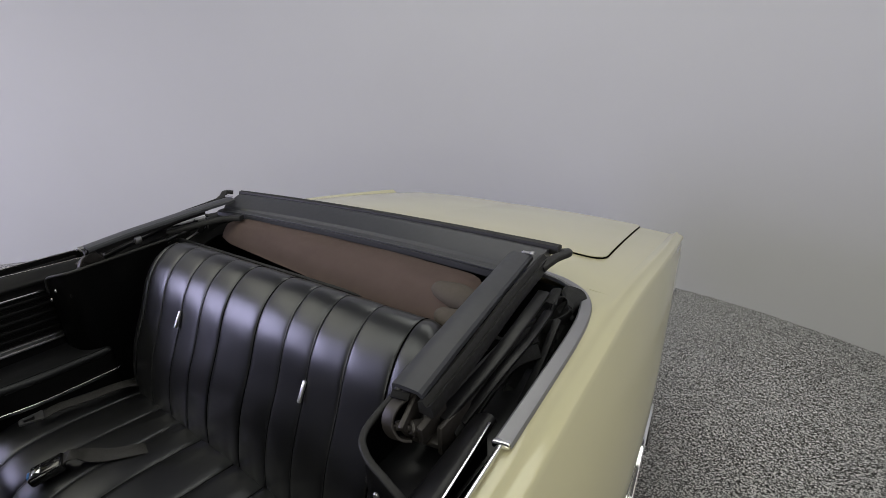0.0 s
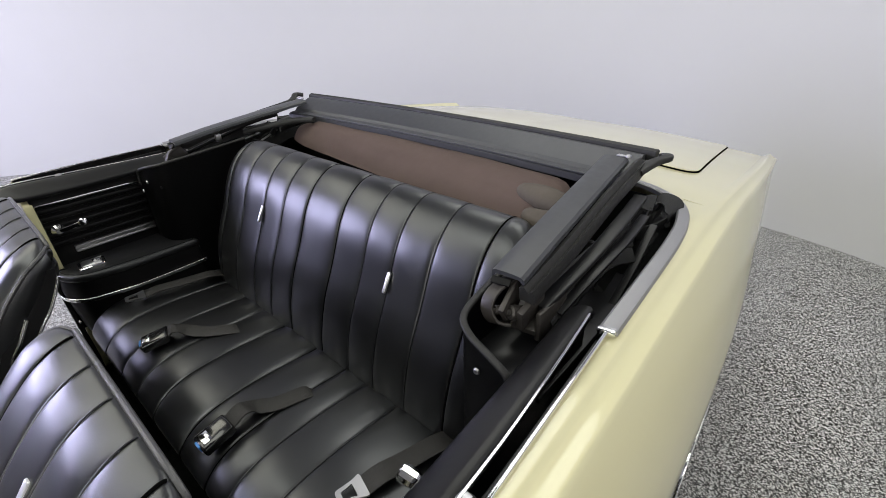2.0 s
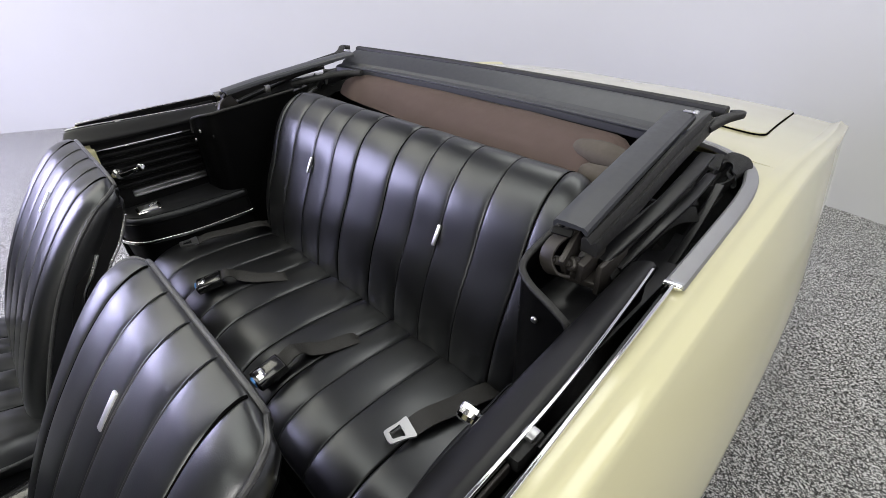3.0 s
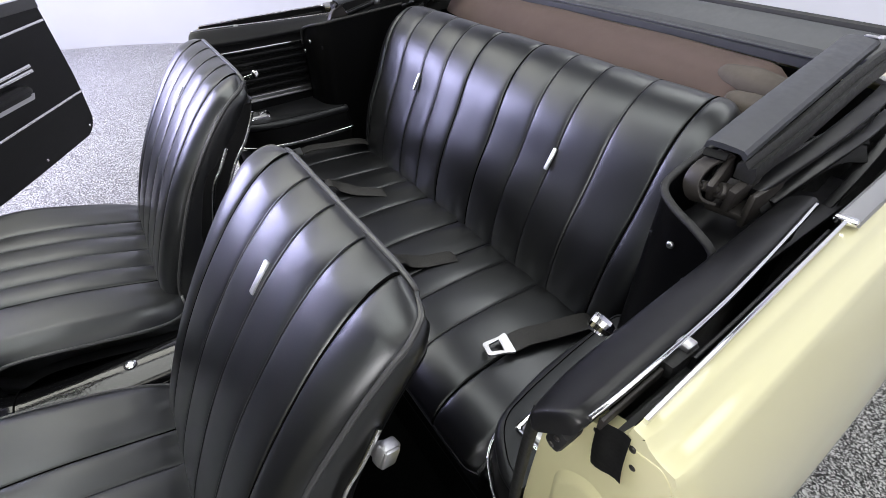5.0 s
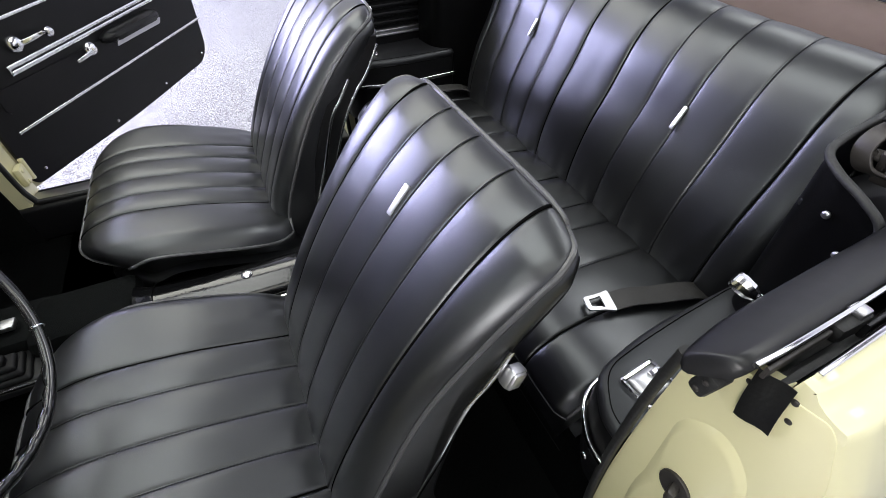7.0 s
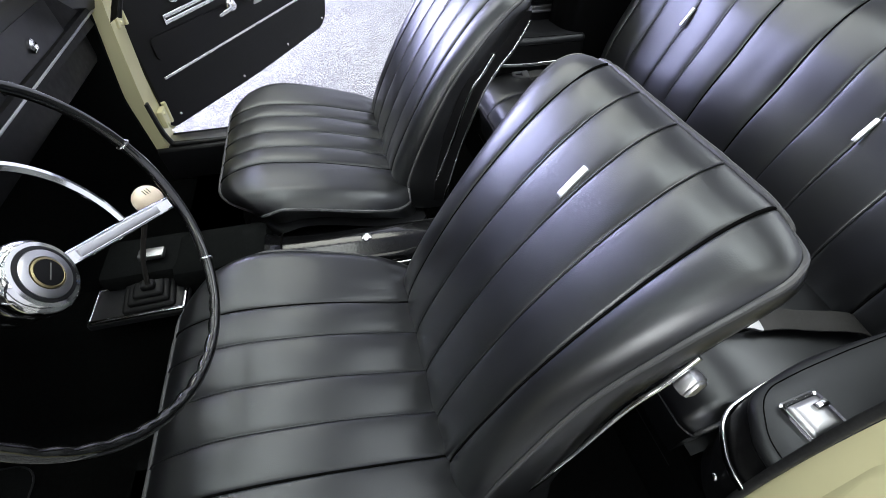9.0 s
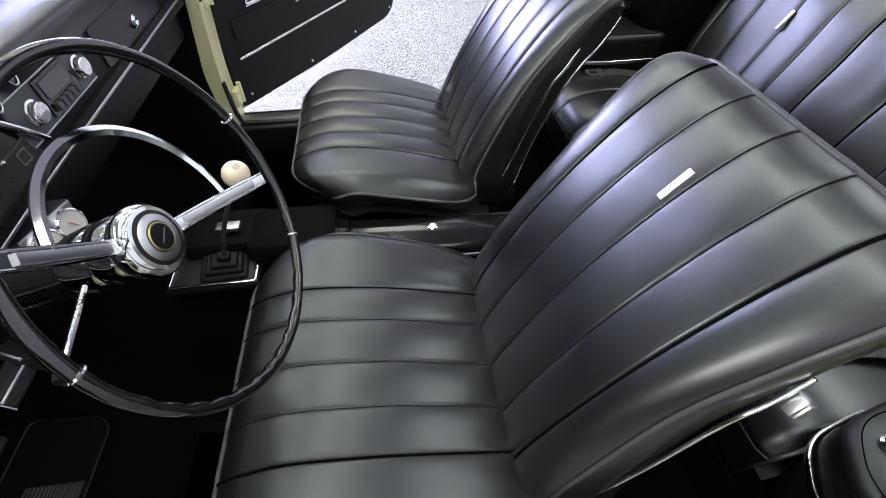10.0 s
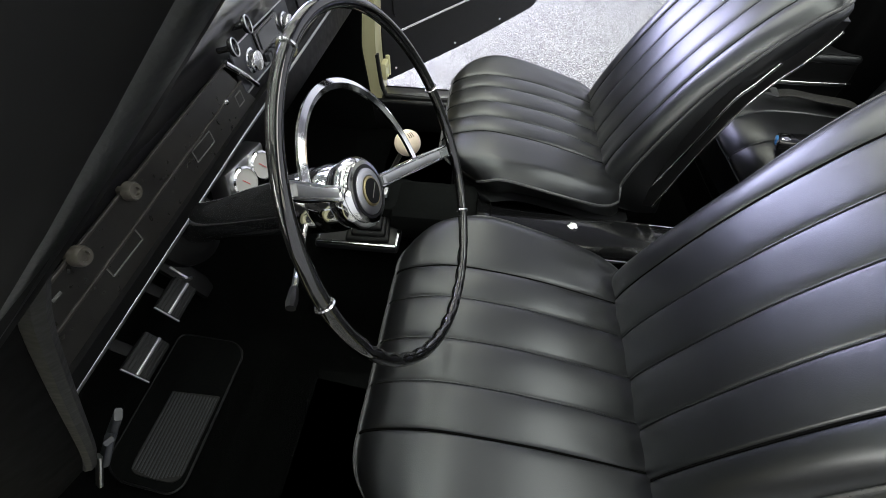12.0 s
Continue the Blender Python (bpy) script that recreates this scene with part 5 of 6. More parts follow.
    for u, v in ((0.088, 0.935), (0.143, 0.924)):
        m = axis((u, -1.464, v - 0.010), (-0.22, 1, 0.2))
        bm = bmesh.new()
        lathe(bm, [(0.004, 0), (0.004, 0.018), (0.011, 0.0195), (0.0125, 0.022), (0.0125, 0.0265), (0.0105, 0.0265), (0.0100, 0.0245), (0.0005, 0.0240)], m, 20)
        knob = part("vent_knob", bm, GLOSS, dash, "round thin black knob on a short stem")
        bm = bmesh.new()
        tube(bm, [m @ Vector((0.0122 * math.cos(a), 0.0122 * math.sin(a), 0.0265)) for a in [2 * math.pi * q / 24 for q in range(24)]], 0.0011, 6, True, up=(0, 1, 0.2))
        part("knob_ring", bm, STEEL, knob, "thin bright knob ring")
    # radio
    bm = bmesh.new()
    plate(bm, round_corners([(-0.165, 0.815), (0.085, 0.815), (0.085, 0.888), (-0.165, 0.888)], 0.006, 3), face, 0.005, 0.002)
    radio = part("radio", bm, GREYMETAL, dash, "radio with two chrome knobs and push buttons")
    bm = bmesh.new()
    plate(bm, round_corners([(-0.100, 0.824), (0.002, 0.824), (0.002, 0.884), (-0.100, 0.884)], 0.004, 3), lambda a, b, c: face(a, b, c + 0.005), 0.004, 0.001)
    bezel = part("radio_bezel", bm, GLOSS, radio, "black radio bezel")
    bm = bmesh.new()
    plate(bm, round_corners([(-0.084, 0.850), (-0.008, 0.850), (-0.008, 0.878), (-0.084, 0.878)], 0.004, 3), lambda a, b, c: face(a, b, c + 0.009), 0.002, 0.0005)
    part("radio_window", bm, SCREEN, bezel, "grey display window")
    for q in range(5):
        bm = bmesh.new()
        u = -0.088 + 0.0165 * q
        plate(bm, [(u, 0.829), (u + 0.012, 0.829), (u + 0.012, 0.842), (u, 0.842)], lambda a, b, c: face(a, b, c + 0.009), 0.007, 0.001)
        part("push_button", bm, GREYMETAL, bezel)
    for v in (0.818, 0.8875):
        bm = bmesh.new()
        sweep(bm, [face(-0.16, v, 0.006), face(0.08, v, 0.006)], rrect(0.003, 0.003, 0.001))
        part("radio_trim", bm, STEEL, radio, "thin bright radio trim")
    for u in (-0.126, 0.036):
        bm = bmesh.new()
        lathe(bm, [(0.020, 0.0), (0.020, 0.004), (0.0165, 0.005), (0.0165, 0.014), (0.015, 0.016), (0.004, 0.017)], axis(face(u, 0.852, 0.005), (0, 1, 0.05)), 22)
        part("radio_knob", bm, CHROME, radio, "chrome radio knob")
    # passenger side mouldings, lock and glove box
    bm = bmesh.new()
    sweep(bm, [face(-0.17, 0.892, 0.003), face(-0.73, 0.890, 0.003)], rrect(0.004, 0.005, 0.0015))
    part("fascia_moulding", bm, CHROME, dash, "thin chrome fascia moulding")
    bm = bmesh.new()
    plate(bm, round_corners([(-0.56, 0.806), (-0.22, 0.806), (-0.22, 0.882), (-0.56, 0.882)], 0.008, 3), face, 0.004, 0.0015)
    gb2 = part("glovebox_lid", bm, BLACK, dash, "black glovebox lid")
    bm = bmesh.new()
    lathe(bm, [(0.014, 0), (0.014, 0.006), (0.008, 0.010), (0.006, 0.006)], axis(face(-0.395, 0.835, 0.004), (0, 1, 0)), 16)
    part("glovebox_lock", bm, CHROME, gb2, "round chrome lock button")
    # gauges hung below
    bm = bmesh.new()
    box(bm, (0.165, -1.487, 0.716), (0.135, 0.035, 0.058), 0.006, (0, -11, 0))
    pod = part("gauge_panel", bm, STEEL, dash, "bright under-dash panel with two white gauges")
    for u, gz in ((0.136, 0.710), (0.198, 0.722)):
        bm = bmesh.new()
        lathe(bm, [(0.026, -0.004), (0.026, 0.010), (0.023, 0.012), (0.0225, 0.008)], axis((u, -1.466, gz), (0.25, 1, 0.25)), 24)
        g = part("gauge", bm, CHROME, pod, "round chrome-rimmed gauge")
        bm = bmesh.new()
        lathe(bm, [(0.0222, 0.0), (0.0222, 0.0095)], axis((u, -1.466, gz), (0.25, 1, 0.25)), 24)
        part("dial", bm, DIAL, g, "white dial face")
        bm = bmesh.new()
        box(bm, (u + 0.003, -1.4555, gz + 0.003), (0.0012, 0.0015, 0.020), 0.0003, (10, 35, 0))
        part("needle", bm, RED, g)
    # bracing under the dash
    bm = bmesh.new()
    box(bm, (-0.30, -1.60, 0.72), (0.86, 0.20, 0.10), 0.02)
    part("under_dash", bm, MATTE, dash, "black under-dash ducting")


dashboard()


# ---- steering ----
wheel_c = Vector((0.3515, -1.1684, 0.8687))
wheel_n = Vector((0.094, 0.921, 0.378)).normalized()
e1 = Vector((1, 0, 0))
e1 = (e1 - wheel_n * e1.dot(wheel_n)).normalized()
e2 = wheel_n.cross(e1) * -1
if e2.z < 0:
    e2 = -e2
steer = thing("steering_wheel", "large thin black steering wheel with chrome spokes and horn ring", "steering wheel", wheel_c)


def on_wheel(deg, r, d=0.0):
    a = radians(deg)
    return wheel_c + e1 * (r * math.cos(a)) + e2 * (r * math.sin(a)) + wheel_n * d


def steering():
    SP = 32
    bm = bmesh.new()
    n, rows = 120, []
    for k in range(n):
        deg = 360 * k / n
        grip = 0.0016 * math.sin(k * 2.1) if (deg - SP) % 360 > 215 and (deg - SP) % 360 < 325 else 0
        c = on_wheel(deg, 0.194)
        out = (c - wheel_c).normalized()
        row = []
        for q in range(14):
            a = 2 * math.pi * q / 14
            r = 0.0073 + (grip if math.cos(a) < 0 else 0)
            row.append(c + out * (r * math.cos(a)) + wheel_n * (r * 0.95 * math.sin(a)))
        rows.append(row)
    grid(bm, rows, True, True)
    rim = part("rim", bm, RIMBLACK, steer, "thin glossy black rim", 60)
    for d in (10, 76, 176, 232):
        bm = bmesh.new()
        c = on_wheel(d, 0.194)
        out = (c - wheel_c).normalized()
        tube(bm, [c + out * (0.0083 * math.cos(a)) + wheel_n * (0.0079 * math.sin(a)) for a in [2 * math.pi * q / 16 for q in range(16)]], 0.0016, 6, True, up=out.cross(wheel_n))
        part("rim_band", bm, CHROME, rim, "thin chrome band")
    for d in (SP + 8, SP + 172):
        bm = bmesh.new()
        path = [on_wheel(d, 0.034, -0.056), on_wheel(d, 0.09, -0.042), on_wheel(d, 0.14, -0.025), on_wheel(d, 0.186, -0.006)]
        sweep(bm, path, [(-0.0095, -0.004), (-0.0100, 0.002), (-0.0085, 0.0045), (-0.0066, 0.0025), (0.0066, 0.0025), (0.0085, 0.0045), (0.0100, 0.002), (0.0095, -0.004)], up=wheel_n, scales=[0.9, 0.95, 1.0, 0.9])
        sp = part("spoke", bm, CHROME, steer, "chrome channelled spoke")
        bm = bmesh.new()
        sweep(bm, [on_wheel(d, 0.055, -0.0475), on_wheel(d, 0.12, -0.0285), on_wheel(d, 0.165, -0.0105)], rrect(0.010, 0.003, 0.001), up=wheel_n)
        part("spoke_inlay", bm, STEEL, sp, "satin spoke inlay")
    bm = bmesh.new()
    path = [on_wheel(SP + 6 + 168 * k / 40, 0.124, -0.030 - 0.014 * math.sin(math.pi * k / 40)) for k in range(41)]
    sweep(bm, path, [(-0.0048, -0.0032), (-0.0058, 0.001), (0.0, 0.0036), (0.0058, 0.001), (0.0048, -0.0032)], up=wheel_n)
    part("horn_ring", bm, CHROME, steer, "chrome half horn ring")
    m = axis(wheel_c - wheel_n * 0.027, wheel_n)
    bm = bmesh.new()
    lathe(bm, [(0.034, -0.040), (0.040, -0.038), (0.0425, -0.036), (0.0435, -0.033), (0.0435, -0.026), (0.041, -0.020), (0.037, -0.016), (0.0325, -0.0155), (0.0315, -0.019)], m, 44)
    hub = part("hub", bm, CHROME, steer, "stepped chrome hub", 25)
    bm = bmesh.new()
    lathe(bm, [(0.0322, -0.020), (0.0320, -0.0150), (0.0282, -0.0145), (0.0278, -0.018)], m, 40)
    part("hub_ring", bm, BLACK, hub, "black ring")
    bm = bmesh.new()
    lathe(bm, [(0.0280, -0.022), (0.0276, -0.0140), (0.0250, -0.0125), (0.0190, -0.0115), (0.0175, -0.0135)], m, 40)
    part("emblem_ring", bm, STEEL, hub, "satin chrome emblem ring")
    bm = bmesh.new()
    lathe(bm, [(0.0178, -0.022), (0.0176, -0.0110), (0.0158, -0.0100), (0.0148, -0.0105)], m, 36)
    part("emblem_rim", bm, GOLD, hub, "worn gold emblem rim")
    bm = bmesh.new()
    lathe(bm, [(0.0150, -0.022), (0.0149, -0.0096), (0.008, -0.0092), (0.002, -0.0090)], m, 30)
    em = part("emblem", bm, MATTE, hub, "black centre emblem")
    bm = bmesh.new()
    sweep(bm, [m @ Vector((-0.008, -0.004, -0.0086)), m @ Vector((0.010, 0.004, -0.0086))], rrect(0.0012, 0.0010, 0.0003), up=wheel_n)
    part("emblem_mark", bm, PRINT, em)
    column = thing("steering_column", "black steering column with chrome collar and indicator stalk", "steering column", wheel_c - wheel_n * 0.3)
    bm = bmesh.new()
    lathe(bm, [(0.034, -0.128), (0.0375, -0.126), (0.0395, -0.118), (0.0410, -0.082), (0.0400, -0.080), (0.0400, -0.076), (0.0412, -0.074), (0.0415, -0.058), (0.0395, -0.047), (0.034, -0.046)], m, 36)
    part("collar", bm, CHROME, column, "polished chrome column bowl")
    bm = bmesh.new()
    lathe(bm, [(0.028, -0.50), (0.028, -0.24), (0.033, -0.19), (0.036, -0.13), (0.0385, -0.085), (0.0385, -0.042), (0.034, -0.040)], m, 32)
    part("jacket", bm, GLOSS, column, "glossy black column jacket")
    bm = bmesh.new()
    lathe(bm, [(0.060, -0.34), (0.058, -0.325), (0.045, -0.315), (0.036, -0.31)], m, 32)
    part("dash_collar", bm, MATTE, column, "black dash collar")
    bm = bmesh.new()
    a, b = Vector((0.405, -1.268, 0.845)), Vector((0.497, -1.250, 0.846))
    tube(bm, [a, a.lerp(b, 0.5), b], 0.0034, 8)
    st = part("indicator_stalk", bm, CHROME, column, "chrome indicator stalk")
    bm = bmesh.new()
    tube(bm, [b - (b - a).normalized() * 0.004, b + (b - a).normalized() * 0.012, b + (b - a).normalized() * 0.020], 0.0062, 8, scales=[0.7, 1, 0.8])
    part("stalk_tip", bm, MATTE, st, "dark stalk tip")


steering()


# ---- console, gear lever, pedals, mat ----
def console():
    con = thing("centre_console", "glossy black console between the seats with chrome trim", "console", (0, -0.95, 0.42))
    bm = bmesh.new()
    rows = []
    for y, w, h in ((-1.075, 0.052, 0.535), (-1.065, 0.056, 0.524), (-1.04, 0.058, 0.514), (-0.95, 0.058, 0.506), (-0.80, 0.057, 0.498), (-0.60, 0.055, 0.490)):
        row = [Vector((-0.062, y, 0.40))]
        row += [Vector((-0.002 + w * math.cos(a), y, h - 0.032 + 0.032 * math.sin(a))) for a in [math.pi * (1 - k / 12) for k in range(13)]]
        row += [Vector((0.060, y, 0.40))]
        rows.append(row)
    vs = grid(bm, rows)
    bm.faces.new(vs[0])
    bm.faces.new(vs[-1][::-1])
    body = part("console_body", bm, LACQUER, con, "glossy black rounded console top", 50)
    bm = bmesh.new()
    sweep(bm, [(-0.062 + 0.122 * k / 10, -1.045, 0.500 + 0.016 * math.sin(math.pi * k / 10)) for k in range(11)], rrect(0.003, 0.002, 0.0006))
    part("console_joint", bm, SEAM, body)
    bm = bmesh.new()
    lathe(bm, [(0.012, 0), (0.012, 0.003), (0.008, 0.005), (0.007, 0.002)], axis((-0.001, -0.86, 0.5005), (0, -0.05, 1)), 18)
    part("console_button", bm, CHROME, body, "round chrome button")
    for x in (-0.064, 0.062):
        bm = bmesh.new()
        sweep(bm, [(x, -0.97, 0.468), (x, -0.60, 0.460)], rrect(0.007, 0.009, 0.002))
        part("console_moulding", bm, CHROME, body, "chrome side moulding")
    bm = bmesh.new()
    box(bm, (-0.03, -1.17, 0.485), (0.14, 0.20, 0.08), 0.025)
    box(bm, (-0.045, -1.32, 0.49), (0.12, 0.18, 0.06), 0.015)
    part("console_front", bm, CARPET, con, "black carpeted console front")
    bm = bmesh.new()
    box(bm, (-0.023, -1.302, 0.535), (0.026, 0.05, 0.012), 0.003)
    part("maker_plate", bm, STEEL, con, "small bright plate")
    gear = thing("gear_lever", "floor gear lever with ivory ball knob and rubber boot", "gear lever", (0.05, -1.32, 0.47))
    bm = bmesh.new()
    o = round_corners([(0.004, -1.42), (0.102, -1.42), (0.102, -1.238), (0.004, -1.238)], 0.008, 3)
    plate(bm, o, lambda u, v, w: Vector((u, v, 0.472 + w)), 0.012, 0.002)
    base = part("lever_plate", bm, BLACK, gear, "black lever base plate")
    for a, b in (((0.010, -1.415), (0.096, -1.415)), ((0.096, -1.415), (0.096, -1.243)), ((0.096, -1.243), (0.010, -1.243)), ((0.010, -1.243), (0.010, -1.415))):
        bm = bmesh.new()
        sweep(bm, [(a[0], a[1], 0.486), (b[0], b[1], 0.486)], rrect(0.008, 0.008, 0.002))
        part("plate_frame", bm, CHROME, base, "chrome frame strip")
    for z, w, l, h in ((0.489, 0.074, 0.094, 0.014), (0.499, 0.058, 0.074, 0.014), (0.509, 0.042, 0.054, 0.014), (0.520, 0.022, 0.026, 0.018)):
        bm = bmesh.new()
        box(bm, (0.052, -1.31 + (z - 0.489) * 0.25, z), (w, l, h), 0.006, (-4, 0, 6), 3)
        part("boot_fold", bm, MATTE, gear, "black rubber boot fold")
    bm = bmesh.new()
    tube(bm, spline([(0.053, -1.303, 0.515), (0.060, -1.275, 0.60), (0.060, -1.225, 0.705)], 5), 0.0045, 8)
    part("lever_shaft", bm, DULL, gear, "steel lever shaft")
    bm = bmesh.new()
    lathe(bm, [(0.024 * math.sin(math.pi * (0.03 + 0.94 * k / 14)), -0.024 * math.cos(math.pi * (0.03 + 0.94 * k / 14))) for k in range(15)], axis((0.060, -1.212, 0.728), (0, 0.3, 1)), 24)
    kn = part("ball_knob", bm, IVORY, gear, "ivory plastic ball knob", 60)
    bm = bmesh.new()
    for q in (-1, 0, 1):
        sweep(bm, [axis((0.060, -1.212, 0.728), (0.35, 0.35, 1)) @ Vector((q * 0.004, y, 0.0238)) for y in (-0.005, 0.005)], rrect(0.0012, 0.001, 0.0003))
    part("knob_marking", bm, SEAM, kn)
    # pedals
    for at, size, turn, label in (((0.228, -1.700, 0.406), (0.085, 0.014, 0.056), (37, 0, 0), "black rubber brake pedal with bright strip"), ((0.362, -1.694, 0.398), (0.085, 0.014, 0.056), (37, 0, 0), "black rubber clutch pedal with bright strip")):
        p = thing("foot_pedal", label, "pedal", at, "foot pedals")
        bm = bmesh.new()
        box(bm, at, size, 0.006, turn)
        pad = part("pedal_pad", bm, RUBBER, p, "black rubber pedal pad")
        m = pose(*at, *turn)
        for z in (-0.024, -0.016, -0.008, 0.012, 0.020, 0.028):
            bm = bmesh.new()
            box(bm, m @ Vector((0, 0.008, z * 0.85)), (0.078, 0.003, 0.004), 0.0015, turn)
            part("pad_rib", bm, RUBBER, pad)
        bm = bmesh.new()
        box(bm, m @ Vector((0, 0.0085, -0.002)), (0.082, 0.004, 0.007), 0.0015, turn)
        part("pedal_strip", bm, STEEL, pad, "bright metal strip")
        bm = bmesh.new()
        sweep(bm, [m @ Vector((0.043, 0.006, -0.028)), m @ Vector((0.043, 0.006, 0.028))], rrect(0.003, 0.005, 0.001))
        part("pad_rim", bm, STEEL, pad)
        bm = bmesh.new()
        sweep(bm, spline([m @ Vector((0, -0.008, 0)), (at[0], at[1] - 0.08, at[2] + 0.08), (at[0], -1.80, 0.70)], 5), rrect(0.024, 0.008, 0.002))
        part("pedal_arm", bm, MATTE, p)
    p = thing("throttle_pedal", "narrow black throttle pedal", "pedal", (0.14, -1.72, 0.33))
    bm = bmesh.new()
    box(bm, (0.135, -1.74, 0.365), (0.05, 0.016, 0.13), 0.006, (40, 0, 0))
    part("pedal_pad", bm, MATTE, p)
    bm = bmesh.new()
    tube(bm, spline([(0.165, -1.70, 0.40), (0.185, -1.69, 0.425), (0.18, -1.72, 0.45)], 4), 0.004, 6)
    part("pedal_rod", bm, STEEL, p)
    mat = thing("floor_mat", "black carpet floor mat with ribbed rubber heel pad", "floor mat", (0.38, -1.55, 0.25))
    bm = bmesh.new()
    o = round_corners([(0.235, -1.740), (0.235, -1.61), (0.262, -1.582), (0.545, -1.582), (0.562, -1.60), (0.552, -1.705), (0.525, -1.740)], [0.02, 0.03, 0.02, 0.02, 0.02, 0.03, 0.03], 5)
    hz = lambda y: lerp([(-1.74, 0.266), (-1.60, 0.249), (-1.3, 0.246)], y)
    plate(bm, o, lambda u, v, w: Vector((u, v, hz(v) + w)), 0.008, 0.003)
    pm = part("mat_carpet", bm, CARPET, mat)
    bm = bmesh.new()
    tube(bm, [(q.x, q.y, hz(q.y) + 0.008) for q in o], 0.0022, 5, True)
    part("mat_edge", bm, BLACK, pm, "bound mat edge")
    bm = bmesh.new()
    h = round_corners([(0.372, -1.690), (0.368, -1.590), (0.545, -1.592), (0.538, -1.692)], [0.005, 0.005, 0.025, 0.025], 4)
    plate(bm, h, lambda u, v, w: Vector((u, v, hz(v) + 0.009 + w)), 0.003, 0.001)
    hp = part("heel_pad", bm, RUBBER, pm, "ribbed rubber heel pad")
    for q in range(15):
        bm = bmesh.new()
        v = -1.686 + 0.0066 * q
        cut = 0.012 * abs(q - 7) / 7
        sweep(bm, [(0.374, v, hz(v) + 0.0135), (0.46, v, hz(v) + 0.0135), (0.541 - cut, v, hz(v) + 0.0135)], rrect(0.0032, 0.003, 0.001))
        part("rib", bm, GREYMETAL, hp)
    hb = thing("parking_brake", "grey parking brake pedal under the dash", "brake pedal", (0.58, -1.52, 0.60))
    bm = bmesh.new()
    sweep(bm, [(0.580, -1.455, 0.700), (0.592, -1.475, 0.665), (0.612, -1.49, 0.63)], rrect(0.016, 0.008, 0.003))
    sweep(bm, [(0.592, -1.475, 0.668), (0.606, -1.455, 0.690)], rrect(0.010, 0.006, 0.002))
    part("brake_arm", bm, GREYMETAL, hb)
    bm = bmesh.new()
    sweep(bm, [(0.612, -1.484, 0.652), (0.632, -1.494, 0.610)], rrect(0.010, 0.005, 0.002))
    part("brake_pad", bm, STEEL, hb)


console()


# ---- rear seat belts ----
def webbing(bm, pts, w=0.042, t=0.003):
    sweep(bm, spline(pts, 6), rrect(w, t, 0.0012, 2))


def tongue_belt(name_label, tip, end):
    b = thing("seat_belt", name_label, "seat belt", (tip[0], tip[1], 0.585), "rear seat belts")
    tip, end = Vector(tip), Vector(end)
    d = (end - tip).normalized()
    bm = bmesh.new()
    webbing(bm, [tip + d * 0.035, tip + d * 0.07 + Vector((0, 0, 0.008)), tip.lerp(end, 0.6) + Vector((0, 0, 0.004)), end, end + d * 0.05 + Vector((0, 0, -0.03))])
    part("webbing", bm, WEBBING, b, "black woven webbing")
    m = Matrix.Translation(tip + d * 0.012) @ Matrix.Rotation(math.atan2(-d.x, d.y), 4, "Z")
    out = round_corners([(-0.015, -0.024), (0.015, -0.024), (0.019, 0.010), (0.025, 0.026), (-0.025, 0.026), (-0.019, 0.010)], 0.006, 3)
    hole = [Vector((p.x * 0.56, (p.y - 0.0) * 0.46 - 0.004)) for p in out]
    bm = bmesh.new()
    grid(bm, [[m @ Vector((p.x, p.y, z)) for p in r] for r, z in ((out, 0.002), (out, 0.006), (hole, 0.006), (hole, 0.002))], True, True)
    part("tongue_plate", bm, STEEL, b, "pressed chrome tongue plate")
    return b


tongue_belt("black rear seat belt with chrome tongue lying on cushion", (0.447, -0.292, 0.592), (0.500, -0.10, 0.592))
tongue_belt("black rear seat belt with chrome tongue beside trim panel", (-0.503, -0.322, 0.596), (-0.462, -0.10, 0.594))


def buckle_belt(name_label, tip, loop, end):
    b = thing("seat_belt", name_label, "seat belt", (tip[0], tip[1], 0.585), "rear seat belts")
    tip, loop, end = Vector(tip), Vector(loop), Vector(loop).lerp(Vector(end), 0.6)
    d = (loop - tip).normalized()
    bm = bmesh.new()
    webbing(bm, [tip + d * 0.05 + Vector((0, 0, 0.012)), loop + Vector((0, 0, 0.024)), loop + d * 0.028 + Vector((0, 0, 0.003)), loop.lerp(end, 0.5) + Vector((0, 0, -0.002)), end + Vector((0, 0, -0.008)), end + Vector((0, 0.03, -0.03))])
    part("webbing", bm, WEBBING, b, "black woven webbing")
    a = -math.degrees(math.atan2(d.x, d.y))
    bm = bmesh.new()
    box(bm, tip + d * 0.03 + Vector((0, 0, 0.014)), (0.050, 0.066, 0.024), 0.006, (12, 0, a), 3)
    k = part("buckle", bm, GLOSS, b, "black seat belt buckle")
    bm = bmesh.new()
    box(bm, tip + d * 0.012 + Vector((0, 0, 0.0245)), (0.030, 0.018, 0.006), 0.002, (12, 0, a))
    part("buckle_button", bm, CHROME, k, "chrome buckle button")
    bm = bmesh.new()
    box(bm, tip + d * -0.003 + Vector((0, 0, 0.016)), (0.020, 0.006, 0.016), 0.002, (12, 0, a))
    part("buckle_badge", bm, BLUE, k, "small blue badge")


buckle_belt("black rear seat belt with buckle on the bench centre", (0.148, -0.405, 0.572), (0.148, -0.317, 0.588), (0.205, -0.107, 0.590))
buckle_belt("black rear seat belt with buckle and looped webbing", (-0.262, -0.370, 0.578), (-0.238, -0.301, 0.590), (-0.10, -0.110, 0.590))


